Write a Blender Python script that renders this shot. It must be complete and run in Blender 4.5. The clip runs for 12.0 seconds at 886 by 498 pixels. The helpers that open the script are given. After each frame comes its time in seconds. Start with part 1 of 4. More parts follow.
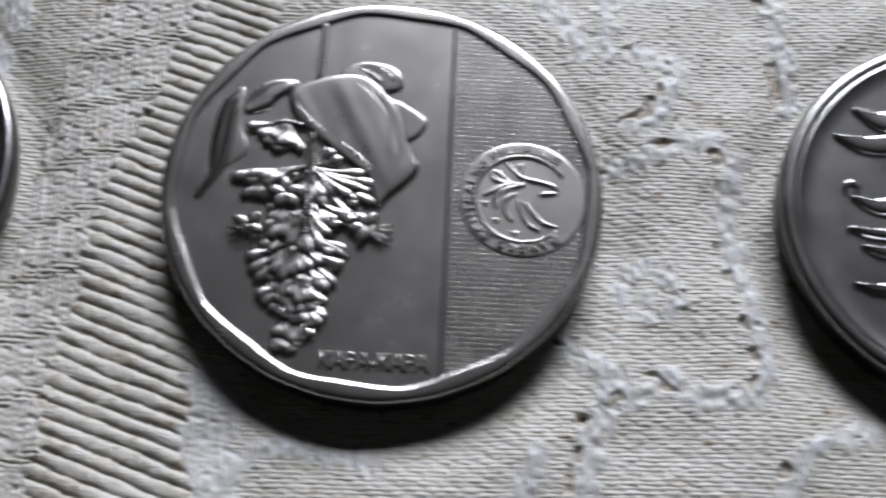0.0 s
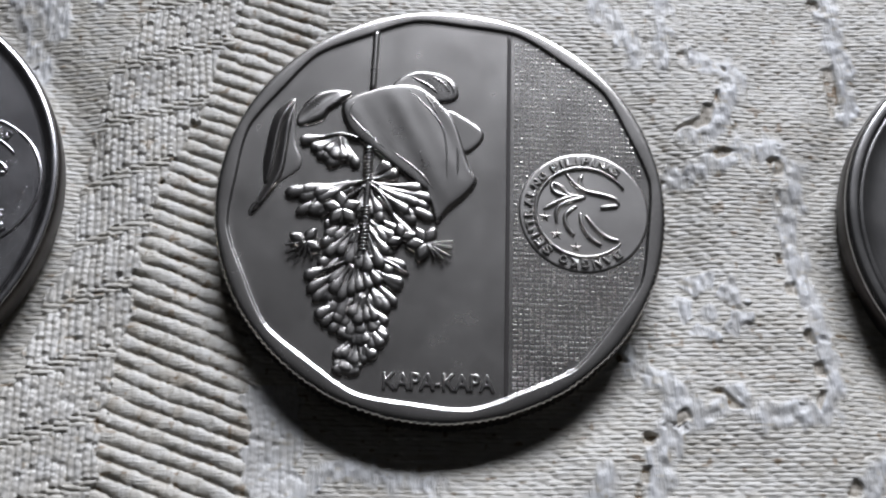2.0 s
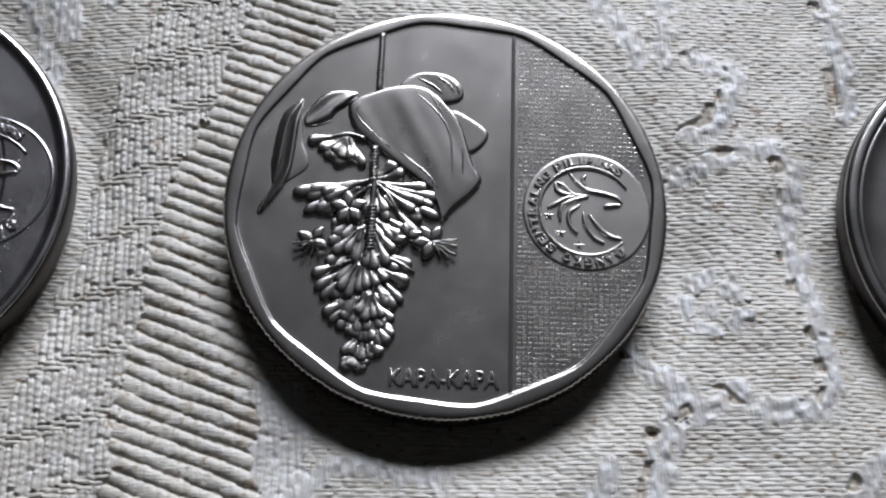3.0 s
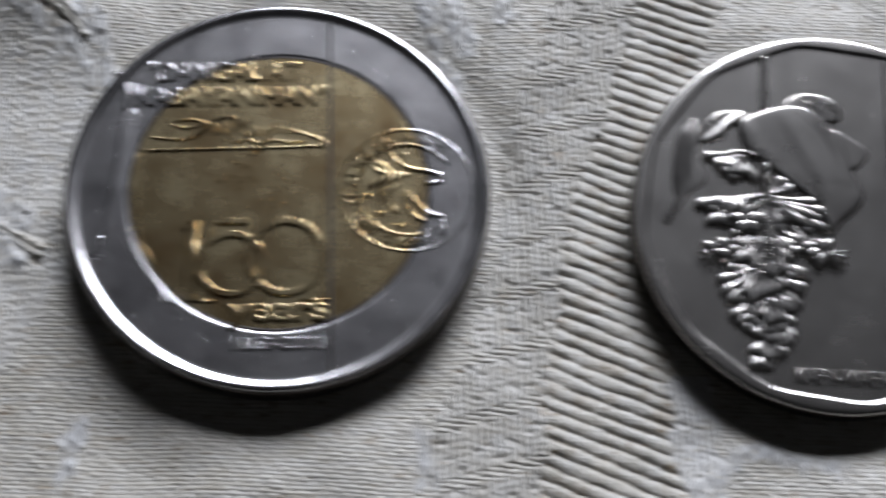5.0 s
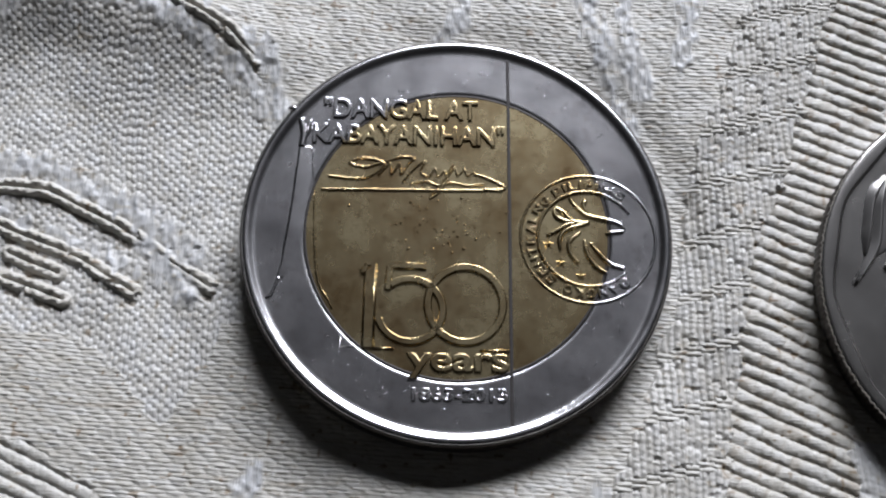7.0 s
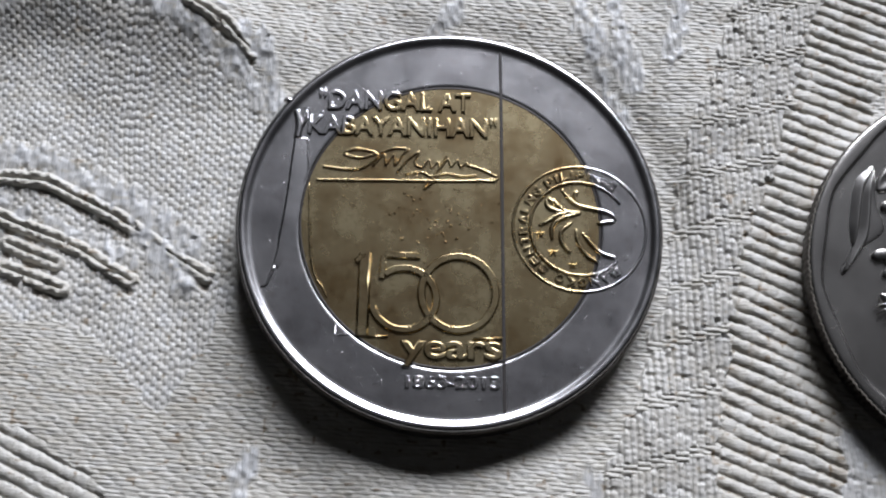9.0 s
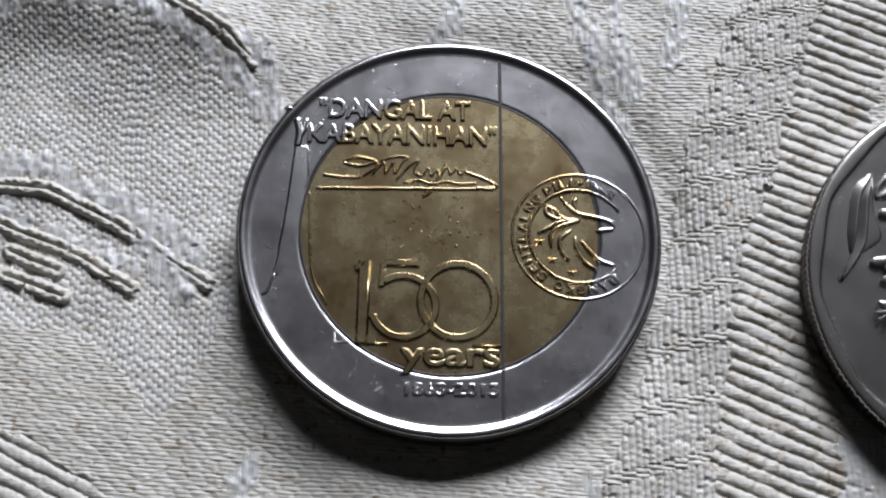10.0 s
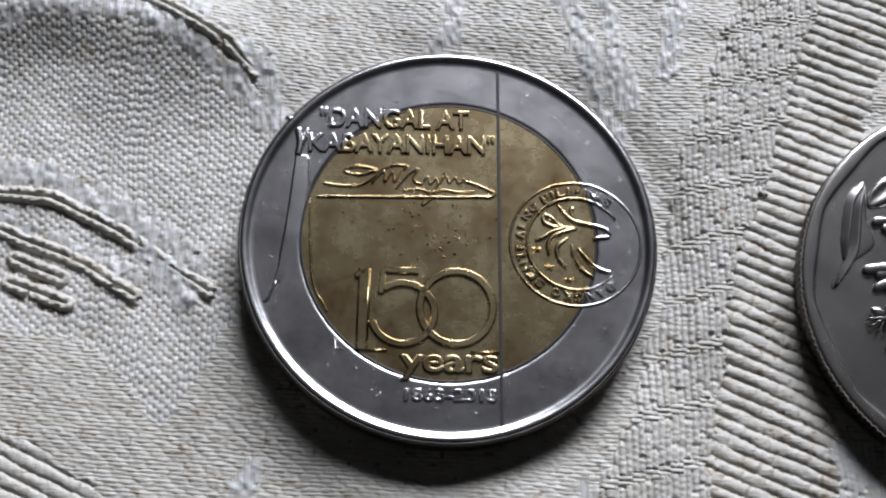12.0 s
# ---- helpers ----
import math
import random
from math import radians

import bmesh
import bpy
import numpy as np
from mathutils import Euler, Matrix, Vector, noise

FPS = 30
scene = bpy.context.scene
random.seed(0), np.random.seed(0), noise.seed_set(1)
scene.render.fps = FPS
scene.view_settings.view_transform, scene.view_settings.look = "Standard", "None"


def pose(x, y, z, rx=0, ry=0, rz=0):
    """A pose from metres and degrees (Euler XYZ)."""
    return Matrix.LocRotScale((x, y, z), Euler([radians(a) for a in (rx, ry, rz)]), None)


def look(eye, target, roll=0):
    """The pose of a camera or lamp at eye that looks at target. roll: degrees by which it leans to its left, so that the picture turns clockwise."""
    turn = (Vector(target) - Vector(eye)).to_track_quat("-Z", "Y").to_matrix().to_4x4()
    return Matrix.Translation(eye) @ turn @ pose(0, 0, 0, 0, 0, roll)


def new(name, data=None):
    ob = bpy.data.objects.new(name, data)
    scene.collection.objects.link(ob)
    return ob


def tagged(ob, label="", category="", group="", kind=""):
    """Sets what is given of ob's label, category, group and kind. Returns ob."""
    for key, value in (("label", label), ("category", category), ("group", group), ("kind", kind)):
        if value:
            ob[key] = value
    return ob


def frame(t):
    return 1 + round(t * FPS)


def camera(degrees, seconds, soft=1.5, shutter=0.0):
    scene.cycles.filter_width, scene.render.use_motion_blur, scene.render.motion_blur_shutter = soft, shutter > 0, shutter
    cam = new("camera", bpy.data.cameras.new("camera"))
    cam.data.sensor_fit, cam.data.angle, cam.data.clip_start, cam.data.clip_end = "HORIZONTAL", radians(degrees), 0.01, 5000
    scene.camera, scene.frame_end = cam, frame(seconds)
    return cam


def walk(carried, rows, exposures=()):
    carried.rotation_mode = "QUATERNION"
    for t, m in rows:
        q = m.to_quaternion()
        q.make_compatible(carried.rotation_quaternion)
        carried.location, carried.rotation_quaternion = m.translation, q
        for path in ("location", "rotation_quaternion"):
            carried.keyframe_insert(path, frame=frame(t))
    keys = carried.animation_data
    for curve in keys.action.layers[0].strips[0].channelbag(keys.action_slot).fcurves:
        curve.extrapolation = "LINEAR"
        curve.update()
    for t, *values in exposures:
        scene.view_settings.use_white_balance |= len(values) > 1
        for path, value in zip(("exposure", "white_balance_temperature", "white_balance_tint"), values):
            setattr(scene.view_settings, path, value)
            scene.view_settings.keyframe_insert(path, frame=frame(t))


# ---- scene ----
MM = 0.001
cam = camera(39.0, 12.0, soft=2.15, shutter=0.9)
# seconds, eye in millimetres, turn in degrees
PATH = [
    (0, -0.000, -0.000, 63.669, 25.888, -1.107, 0.175),
    (0.1, -1.283, 0.579, 63.775, 25.516, -1.161, 0.069),
    (0.2, -2.193, 0.989, 63.850, 25.252, -1.198, -0.006),
    (0.3, -3.020, 1.363, 63.919, 25.012, -1.233, -0.074),
    (0.5, -4.138, 1.867, 64.011, 24.688, -1.279, -0.167),
    (1, -3.985, 2.318, 63.990, 24.385, -1.303, -0.516),
    (1.5, -4.320, 2.995, 63.814, 24.260, -1.511, -0.645),
    (2, -4.352, 2.994, 63.490, 24.412, -1.677, -0.656),
    (2.5, -4.342, 2.718, 63.925, 24.405, -1.670, -0.639),
    (2.7, -4.312, 2.781, 64.046, 24.346, -1.565, -0.606),
    (4.3, -11.132, 2.398, 70.044, 22.577, -1.143, -0.278),
    (4.5, -14.530, 2.393, 70.833, 22.293, -0.466, 0.124),
    (5, -25.800, 3.480, 72.984, 21.217, 0.025, 1.107),
    (5.5, -32.762, 5.129, 73.913, 20.789, 0.278, 2.187),
    (5.7, -34.709, 6.644, 73.456, 20.481, 0.340, 3.141),
    (6, -35.903, 7.572, 73.176, 20.292, 0.378, 3.725),
    (6.5, -35.510, 7.937, 72.786, 20.100, 0.247, 3.711),
    (7, -35.749, 8.028, 73.125, 19.970, 0.144, 3.432),
    (9, -35.414, 7.108, 73.851, 19.972, 0.069, 3.369),
    (9.5, -35.423, 7.144, 73.768, 20.068, 0.119, 3.376),
    (10, -35.093, 7.098, 74.207, 20.247, 0.276, 3.409),
    (10.5, -35.132, 7.286, 74.899, 20.170, 0.282, 3.381),
    (11, -35.494, 7.289, 75.042, 20.348, 0.116, 3.258),
    (11.5, -35.278, 6.877, 75.598, 20.427, 0.147, 3.280),
    (12, -35.142, 6.827, 75.232, 20.521, 0.191, 3.335),
]
walk(cam, [(t, pose(x * MM, y * MM, z * MM, a, b, c)) for t, x, y, z, a, b, c in PATH],
     exposures=[(0.0, -0.25), (0.5, -0.23), (1.0, -0.22), (2.7, -0.20), (4.3, -0.2), (5.0, -0.32), (5.5, -0.08), (6.0, -0.04), (12.0, -0.04)])

# ---- light ----
world = bpy.data.worlds.new("world")
scene.world = world
world.use_nodes = True
sky = world.node_tree.nodes.new("ShaderNodeTexSky")
sky.sky_type, sky.sun_disc, sky.sun_elevation, sky.sun_rotation = "NISHITA", False, radians(38), radians(25)
world.node_tree.links.new(sky.outputs[0], world.node_tree.nodes["Background"].inputs[0])
world.node_tree.nodes["Background"].inputs[1].default_value = 0.1

WIN_X, WIN_Y, WIN_Z, WIN_W, WIN_H = 0.27, 1.3, 0.83, 0.85, 0.72
lamp = bpy.data.lights.new("window_light", "AREA")
lamp.shape, lamp.size, lamp.size_y, lamp.energy, lamp.color = "RECTANGLE", WIN_W, WIN_H, 48.0, (0.915, 0.955, 1.06)
window_light = new("window_light", lamp)
window_light.matrix_world = look((WIN_X, WIN_Y - 0.02, WIN_Z), (WIN_X, 0.0, WIN_Z))


# ---- materials ----
def nodes_of(name, base, metal, rough):
    m = bpy.data.materials.new(name)
    m.use_nodes = True
    t = m.node_tree
    b = t.nodes["Principled BSDF"]
    b.inputs["Base Color"].default_value = (*base, 1)
    b.inputs["Metallic"].default_value, b.inputs["Roughness"].default_value = metal, rough
    return m, t, b


def add(t, kind, **values):
    n = t.nodes.new(kind)
    for k, v in values.items():
        n.inputs[k].default_value = v
    return n


def ramp(t, source, stops):
    r = t.nodes.new("ShaderNodeValToRGB")
    e = r.color_ramp.elements
    while len(e) < len(stops):
        e.new(0.5)
    for el, (p, c) in zip(e, stops):
        el.position, el.color = p, (*c, 1)
    t.links.new(source, r.inputs[0])
    return r.outputs[0]


def metal(name, base, dull, rough, scratch, spots=0.0, bump=0.25):
    """Struck metal: two tones of tarnish, hairline scratches and an uneven polish."""
    m, t, b = nodes_of(name, base, 1.0, rough)
    co = t.nodes.new("ShaderNodeTexCoord").outputs["Object"]
    wide = add(t, "ShaderNodeTexNoise", Scale=420.0, Detail=6.0, Roughness=0.6)
    fine = add(t, "ShaderNodeTexNoise", Scale=9000.0, Detail=4.0)
    for n in (wide, fine):
        t.links.new(co, n.inputs["Vector"])
    tone = ramp(t, wide.outputs["Fac"], [(0.32, dull), (0.62, base)])
    if spots:
        speck = add(t, "ShaderNodeTexNoise", Scale=2600.0, Detail=5.0, Roughness=0.7)
        t.links.new(co, speck.inputs["Vector"])
        dark = t.nodes.new("ShaderNodeMix")
        dark.data_type, dark.blend_type = "RGBA", "MULTIPLY"
        dark.inputs[0].default_value = spots
        t.links.new(tone, dark.inputs[6])
        t.links.new(ramp(t, speck.outputs["Fac"], [(0.34, (0.35, 0.25, 0.16)), (0.48, (1.0, 0.97, 0.93)), (0.7, (1.05, 1.05, 1.0))]), dark.inputs[7])
        tone = dark.outputs[2]
    t.links.new(tone, b.inputs["Base Color"])
    turn = add(t, "ShaderNodeMapping", Rotation=(0, 0, 0.6), Scale=(9000, 400, 9000))
    t.links.new(co, turn.inputs["Vector"])
    hair = add(t, "ShaderNodeTexNoise", Scale=1.0, Detail=3.0)
    t.links.new(turn.outputs[0], hair.inputs["Vector"])
    mix = t.nodes.new("ShaderNodeMath")
    mix.operation = "MULTIPLY_ADD"
    t.links.new(wide.outputs["Fac"], mix.inputs[0])
    mix.inputs[1].default_value, mix.inputs[2].default_value = 0.08, rough - 0.04
    t.links.new(mix.outputs[0], b.inputs["Roughness"])
    tot = t.nodes.new("ShaderNodeMath")
    tot.operation = "MULTIPLY_ADD"
    t.links.new(hair.outputs["Fac"], tot.inputs[0])
    tot.inputs[1].default_value = scratch
    t.links.new(fine.outputs["Fac"], tot.inputs[2])
    bm_ = add(t, "ShaderNodeBump", Strength=bump, Distance=0.000006)
    t.links.new(tot.outputs[0], bm_.inputs["Height"])
    t.links.new(bm_.outputs[0], b.inputs["Normal"])
    return m


STEEL = metal("nickel_steel", (0.65, 0.623, 0.593), (0.60, 0.574, 0.547), 0.26, 0.5)
FROST = metal("frosted_nickel_steel", (0.46, 0.441, 0.422), (0.42, 0.402, 0.385), 0.28, 0.3, bump=0.3)
PANEL = metal("etched_nickel_steel", (0.60, 0.576, 0.549), (0.55, 0.526, 0.502), 0.31, 0.3, bump=0.4)
SATIN = metal("worn_nickel_steel", (0.63, 0.62, 0.635), (0.48, 0.474, 0.488), 0.26, 2.2, spots=0.3, bump=0.5)
BRASS = metal("tarnished_brass", (0.57, 0.475, 0.29), (0.385, 0.272, 0.14), 0.27, 1.2, spots=0.4, bump=0.55)
# coin sides coloured near black, so no bounce fills the shade beside them
EDGE = metal("shade_dark_edge", (0.075, 0.068, 0.064), (0.04, 0.035, 0.031), 0.40, 0.6, spots=0.5, bump=0.4)
WORN = metal("darkened_steel", (0.53, 0.515, 0.50), (0.46, 0.45, 0.44), 0.25, 0.8, bump=0.3)
# near-black colour that stands in for the shade inside grooves and the joint
GROOVE_SHADE, _, _ = nodes_of("groove_shade", (0.035, 0.03, 0.028), 0.3, 0.55)
# near black for the added room: dark reflections in the coins, little fill
WALL_DARK, pt, pb = nodes_of("unseen_wall_dark", (0.008, 0.0075, 0.007), 0.0, 0.8)
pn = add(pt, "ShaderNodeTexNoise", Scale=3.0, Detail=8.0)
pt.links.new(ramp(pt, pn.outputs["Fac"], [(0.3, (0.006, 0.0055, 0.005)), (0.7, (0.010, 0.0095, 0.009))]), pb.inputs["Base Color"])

CEILING, et, eb = nodes_of("unseen_ceiling_dark", (0.008, 0.0075, 0.007), 0.0, 0.85)
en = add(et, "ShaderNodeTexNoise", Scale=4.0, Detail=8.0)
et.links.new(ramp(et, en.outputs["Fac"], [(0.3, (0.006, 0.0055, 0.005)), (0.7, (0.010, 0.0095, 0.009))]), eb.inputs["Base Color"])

CLOTH, ct, cb = nodes_of("damask_cloth", (0.7, 0.66, 0.58), 0.0, 0.6)
yarn = ct.nodes.new("ShaderNodeAttribute")
yarn.attribute_name = "yarn"
cco = ct.nodes.new("ShaderNodeTexCoord").outputs["Object"]
# low end is brown: yarn flecks, holes, and shade painted between ribs and cords
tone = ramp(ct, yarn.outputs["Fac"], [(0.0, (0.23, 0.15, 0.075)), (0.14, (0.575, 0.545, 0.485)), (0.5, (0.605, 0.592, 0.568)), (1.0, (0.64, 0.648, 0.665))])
spot = add(ct, "ShaderNodeTexNoise", Scale=900.0, Detail=5.0)
ct.links.new(cco, spot.inputs["Vector"])
soil = ramp(ct, spot.outputs["Fac"], [(0.3, (0.86, 0.84, 0.80)), (0.65, (1.0, 1.0, 1.0))])
mul = ct.nodes.new("ShaderNodeMix")
mul.data_type, mul.blend_type = "RGBA", "MULTIPLY"
mul.inputs[0].default_value = 1.0
ct.links.new(tone, mul.inputs[6])
ct.links.new(soil, mul.inputs[7])
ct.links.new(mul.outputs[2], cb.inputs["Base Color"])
# fine fibres that run along each yarn, across or down the cloth
run = ct.nodes.new("ShaderNodeAttribute")
run.attribute_name = "run"
hairs = []
for stretch in ((1300, 9500, 6000), (9500, 1300, 6000)):
    lay_out = add(ct, "ShaderNodeMapping", Scale=stretch)
    ct.links.new(cco, lay_out.inputs["Vector"])
    fib = add(ct, "ShaderNodeTexNoise", Scale=1.0, Detail=3.0, Roughness=0.6)
    ct.links.new(lay_out.outputs[0], fib.inputs["Vector"])
    hairs.append(fib.outputs["Fac"])
hair_mix = ct.nodes.new("ShaderNodeMix")
ct.links.new(run.outputs["Fac"], hair_mix.inputs[0])
ct.links.new(hairs[0], hair_mix.inputs[2])
ct.links.new(hairs[1], hair_mix.inputs[3])
cbump = add(ct, "ShaderNodeBump", Strength=1.0, Distance=0.00006)
ct.links.new(hair_mix.outputs[0], cbump.inputs["Height"])
ct.links.new(cbump.outputs[0], cb.inputs["Normal"])
cb.inputs["Sheen Weight"].default_value = 0.15
cb.inputs["Specular IOR Level"].default_value = 0.8
cb.inputs["Roughness"].default_value = 0.46


# ---- mesh helpers, in millimetres ----
def part(name, bm, material, parent, label="", at=None, flat=False):
    me = bpy.data.meshes.new(name)
    bmesh.ops.scale(bm, vec=(MM, MM, MM), verts=bm.verts)
    bmesh.ops.recalc_face_normals(bm, faces=bm.faces)
    bm.to_mesh(me)
    bm.free()
    return placed(name, me, material, parent, label, at, flat)


def placed(name, me, material, parent, label="", at=None, flat=False):
    for m in material if isinstance(material, tuple) else (material,):
        if m.name not in me.materials:
            me.materials.append(m)
    me.polygons.foreach_set("use_smooth", [not flat] * len(me.polygons))
    ob = new(name, me)
    ob.parent = parent
    if at:
        ob.matrix_basis = at
    return tagged(ob, label)


def catmull(pts, n, closed):
    """A smooth line of n points through a few guide points."""
    p = [Vector((*q, 0)[:3]) for q in pts]
    k = len(p)
    span = k if closed else k - 1
    out = []
    for i in range(n):
        s = i / (n if closed else n - 1) * span
        j = min(int(s), span - 1)
        f = s - j
        g = (lambda a: p[a % k]) if closed else (lambda a: p[max(0, min(k - 1, a))])
        a, b, c, d = g(j - 1), g(j), g(j + 1), g(j + 2)
        out.append(0.5 * (2 * b + (c - a) * f + (2 * a - 5 * b + 4 * c - d) * f * f + (3 * b - a - 3 * c + d) * f ** 3))
    return out


ROUND = [(math.cos(math.pi * i / 6), math.sin(math.pi * i / 6)) for i in range(7)]
FLAT = [(1.0, 0.0), (0.86, 0.75), (0.72, 1.0), (-0.72, 1.0), (-0.86, 0.75), (-1.0, 0.0)]


BLADE = [(1.0, 0.0), (0.85, 0.85), (0.65, 1.0), (0.4, 0.9), (-1.0, 0.0)]
SLAB = [(1.0, 0.0), (0.82, 1.0), (0.7, 1.0), (-1.0, 0.0)]
BEVEL = [(1.05, 0.0), (0.93, 0.5), (0.8, 0.85), (0.62, 1.0), (-0.62, 1.0), (-0.8, 0.85), (-0.93, 0.5), (-1.05, 0.0)]


def ridge(pts, width, high, z, n=24, closed=False, profile=ROUND, thin=(1.0, 1.0), bm=None, smooth=True):
    """A raised line: a profile swept along a smooth path; thin narrows its two ends."""
    bm = bm or bmesh.new()
    path = catmull(pts, n, closed) if smooth else [Vector((*q, 0)) for q in pts]
    n = len(path)
    rings = []
    for i, q in enumerate(path):
        a = path[(i - 1) % n] if closed or i else q
        b = path[(i + 1) % n] if closed or i < n - 1 else q
        d = (b - a).normalized()
        side = Vector((-d.y, d.x, 0))
        s = i / max(1, n - 1)
        k = min(1.0, thin[0] + (1 - thin[0]) * s * 4, thin[1] + (1 - thin[1]) * (1 - s) * 4) if not closed else 1.0
        rings.append([bm.verts.new(q + side * u * width / 2 * k + Vector((0, 0, z - 0.03 + (high * (0.4 + 0.6 * k) + 0.03) * v))) for u, v in profile])
    for i in range(n if closed else n - 1):
        a, b = rings[i], rings[(i + 1) % n]
        for j in range(len(profile) - 1):
            bm.faces.new((a[j], a[j + 1], b[j + 1], b[j]))
    if not closed:
        bm.faces.new(rings[0])
        bm.faces.new(rings[-1])
    return bm


def mound(guide, high, z, n=48, rings=9, power=2.4, swell=None, bm=None, lip=0.07, crown=0.28):
    """A raised rounded form with a smooth closed outline and a steep lip; swell(x, y) adds folds."""
    bm = bm or bmesh.new()
    edge = catmull(guide, n, True)
    mid = sum(edge, Vector()) / n
    area = sum(a.x * b.y - b.x * a.y for a, b in zip(edge, edge[1:] + edge[:1]))
    turn = 1 if area > 0 else -1
    inward = []
    for i in range(n):
        d = (edge[(i + 1) % n] - edge[i - 1]).normalized()
        inward.append(Vector((-d.y, d.x, 0)) * turn)
    rows = [[q - w * lip * 0.6 + Vector((0, 0, z - 0.03)) for q, w in zip(edge, inward)], [q + Vector((0, 0, z + 0.5 * high)) for q in edge]]
    for r in range(rings):
        t = r / rings * 0.985
        row = []
        for q, w in zip(edge, inward):
            q = q + w * lip
            s = q + (mid - q) * t ** 1.4
            h = high * (1 - crown + crown * (1 - (1 - t) ** power))
            if swell:
                h += swell(s.x, s.y) * min(1.0, t * 2.5)
            row.append(Vector((s.x, s.y, z + h)))
        rows.append(row)
    last = None
    for row in rows:
        row = [bm.verts.new(q) for q in row]
        for i in range(n if last else 0):
            bm.faces.new((last[i], last[(i + 1) % n], row[(i + 1) % n], row[i]))
        last = row
    bm.faces.new(last)
    return bm


def turned(profile, n, sides=0, phase=0.0, reeds=0):
    """A turned body. Rows of radius, height, share of the many-sided outline, depth of the edge's reeds."""
    bm = bmesh.new()
    rings = []
    for r, z, poly, reed in profile:
        if r == 0:
            rings.append([bm.verts.new((0, 0, z))])
            continue
        ring = []
        for i in range(n):
            a = 2 * math.pi * i / n
            k = 1.0
            if sides and poly:
                w = 2 * math.pi / sides
                k = 1 - poly * (0.35 * (1 - math.cos(w / 2) / math.cos((a - radians(phase)) % w - w / 2)) + 0.019 * (0.5 - 0.5 * math.cos(sides * (a - radians(phase)))))
            q = r * k + reed * (1 if math.sin(reeds * a) > 0 else -1)
            ring.append(bm.verts.new((q * math.cos(a), q * math.sin(a), z)))
        rings.append(ring)
    for a, b in zip(rings, rings[1:]):
        for i in range(n):
            j = (i + 1) % n
            if len(a) == 1 and len(b) == 1:
                continue
            if len(a) == 1:
                bm.faces.new((a[0], b[j], b[i]))
            elif len(b) == 1:
                bm.faces.new((a[i], a[j], b[0]))
            else:
                bm.faces.new((a[i], a[j], b[j], b[i]))
    return bm


def two_tone(me, radius):
    """Second material on faces inside a radius."""
    for f in me.polygons:
        f.material_index = 1 if f.center.xy.length < radius * MM else 0


def letters(body, x0, x1, y0, y1, high, z, parent, material, label, lean=0.0, turn=0.0, core=0.0, weight=0.0):
    """Raised lettering with rounded edges that fills a box on the coin's face."""
    cu = bpy.data.curves.new("inscription", "FONT")
    cu.body, cu.size, cu.extrude, cu.bevel_depth, cu.bevel_resolution, cu.shear, cu.offset = body, 1.0, 0.03, 0.035, 2, lean, weight
    ob = bpy.data.objects.new("inscription", cu)
    scene.collection.objects.link(ob)
    me = bpy.data.meshes.new_from_object(ob.evaluated_get(bpy.context.evaluated_depsgraph_get()))
    bpy.data.objects.remove(ob)
    bpy.data.curves.remove(cu)
    v = np.empty(len(me.vertices) * 3)
    me.vertices.foreach_get("co", v)
    v = v.reshape(-1, 3)
    lo, hi = v.min(0), v.max(0)
    u = (v - lo) / (hi - lo)
    x, y = u[:, 0] * (x1 - x0), u[:, 1] * (y1 - y0)
    c, s = math.cos(radians(turn)), math.sin(radians(turn))
    out = np.stack([x0 + x * c - y * s, y0 + x * s + y * c, z - 0.03 + u[:, 2] * (high + 0.03)], 1) * MM
    me.vertices.foreach_set("co", out.ravel())
    me.materials.clear()
    me.update()
    # one mesh for each letter
    bm = bmesh.new()
    bm.from_mesh(me)
    bpy.data.meshes.remove(me)
    left = set(bm.verts)
    while left:
        seed = left.pop()
        piece, edge = {seed}, [seed]
        while edge:
            for e in edge.pop().link_edges:
                for w in e.verts:
                    if w in left:
                        left.discard(w)
                        piece.add(w)
                        edge.append(w)
        index = {w: i for i, w in enumerate(piece)}
        sub = bpy.data.meshes.new("letter")
        sub.from_pydata([w.co[:] for w in piece], [], [[index[w] for w in f.verts] for f in bm.faces if f.verts[0] in index])
        placed("letter", sub, material, parent, label)
        if core:
            two_tone(sub, core)
    bm.free()


def coin(name, x, y, z, slope, yaw, label, group="coins in a row"):
    """An empty at the base of a coin that lies on the uneven cloth."""
    ob = new(name)
    ob.empty_display_size = 0.005
    q = Vector((0, 0, 1)).rotation_difference(Vector((-slope[0], -slope[1], 1)).normalized())
    ob.matrix_world = Matrix.Translation((x * MM, y * MM, z * MM)) @ q.to_matrix().to_4x4() @ Matrix.Rotation(radians(yaw), 4, "Z")
    return tagged(ob, label, "coin", group)


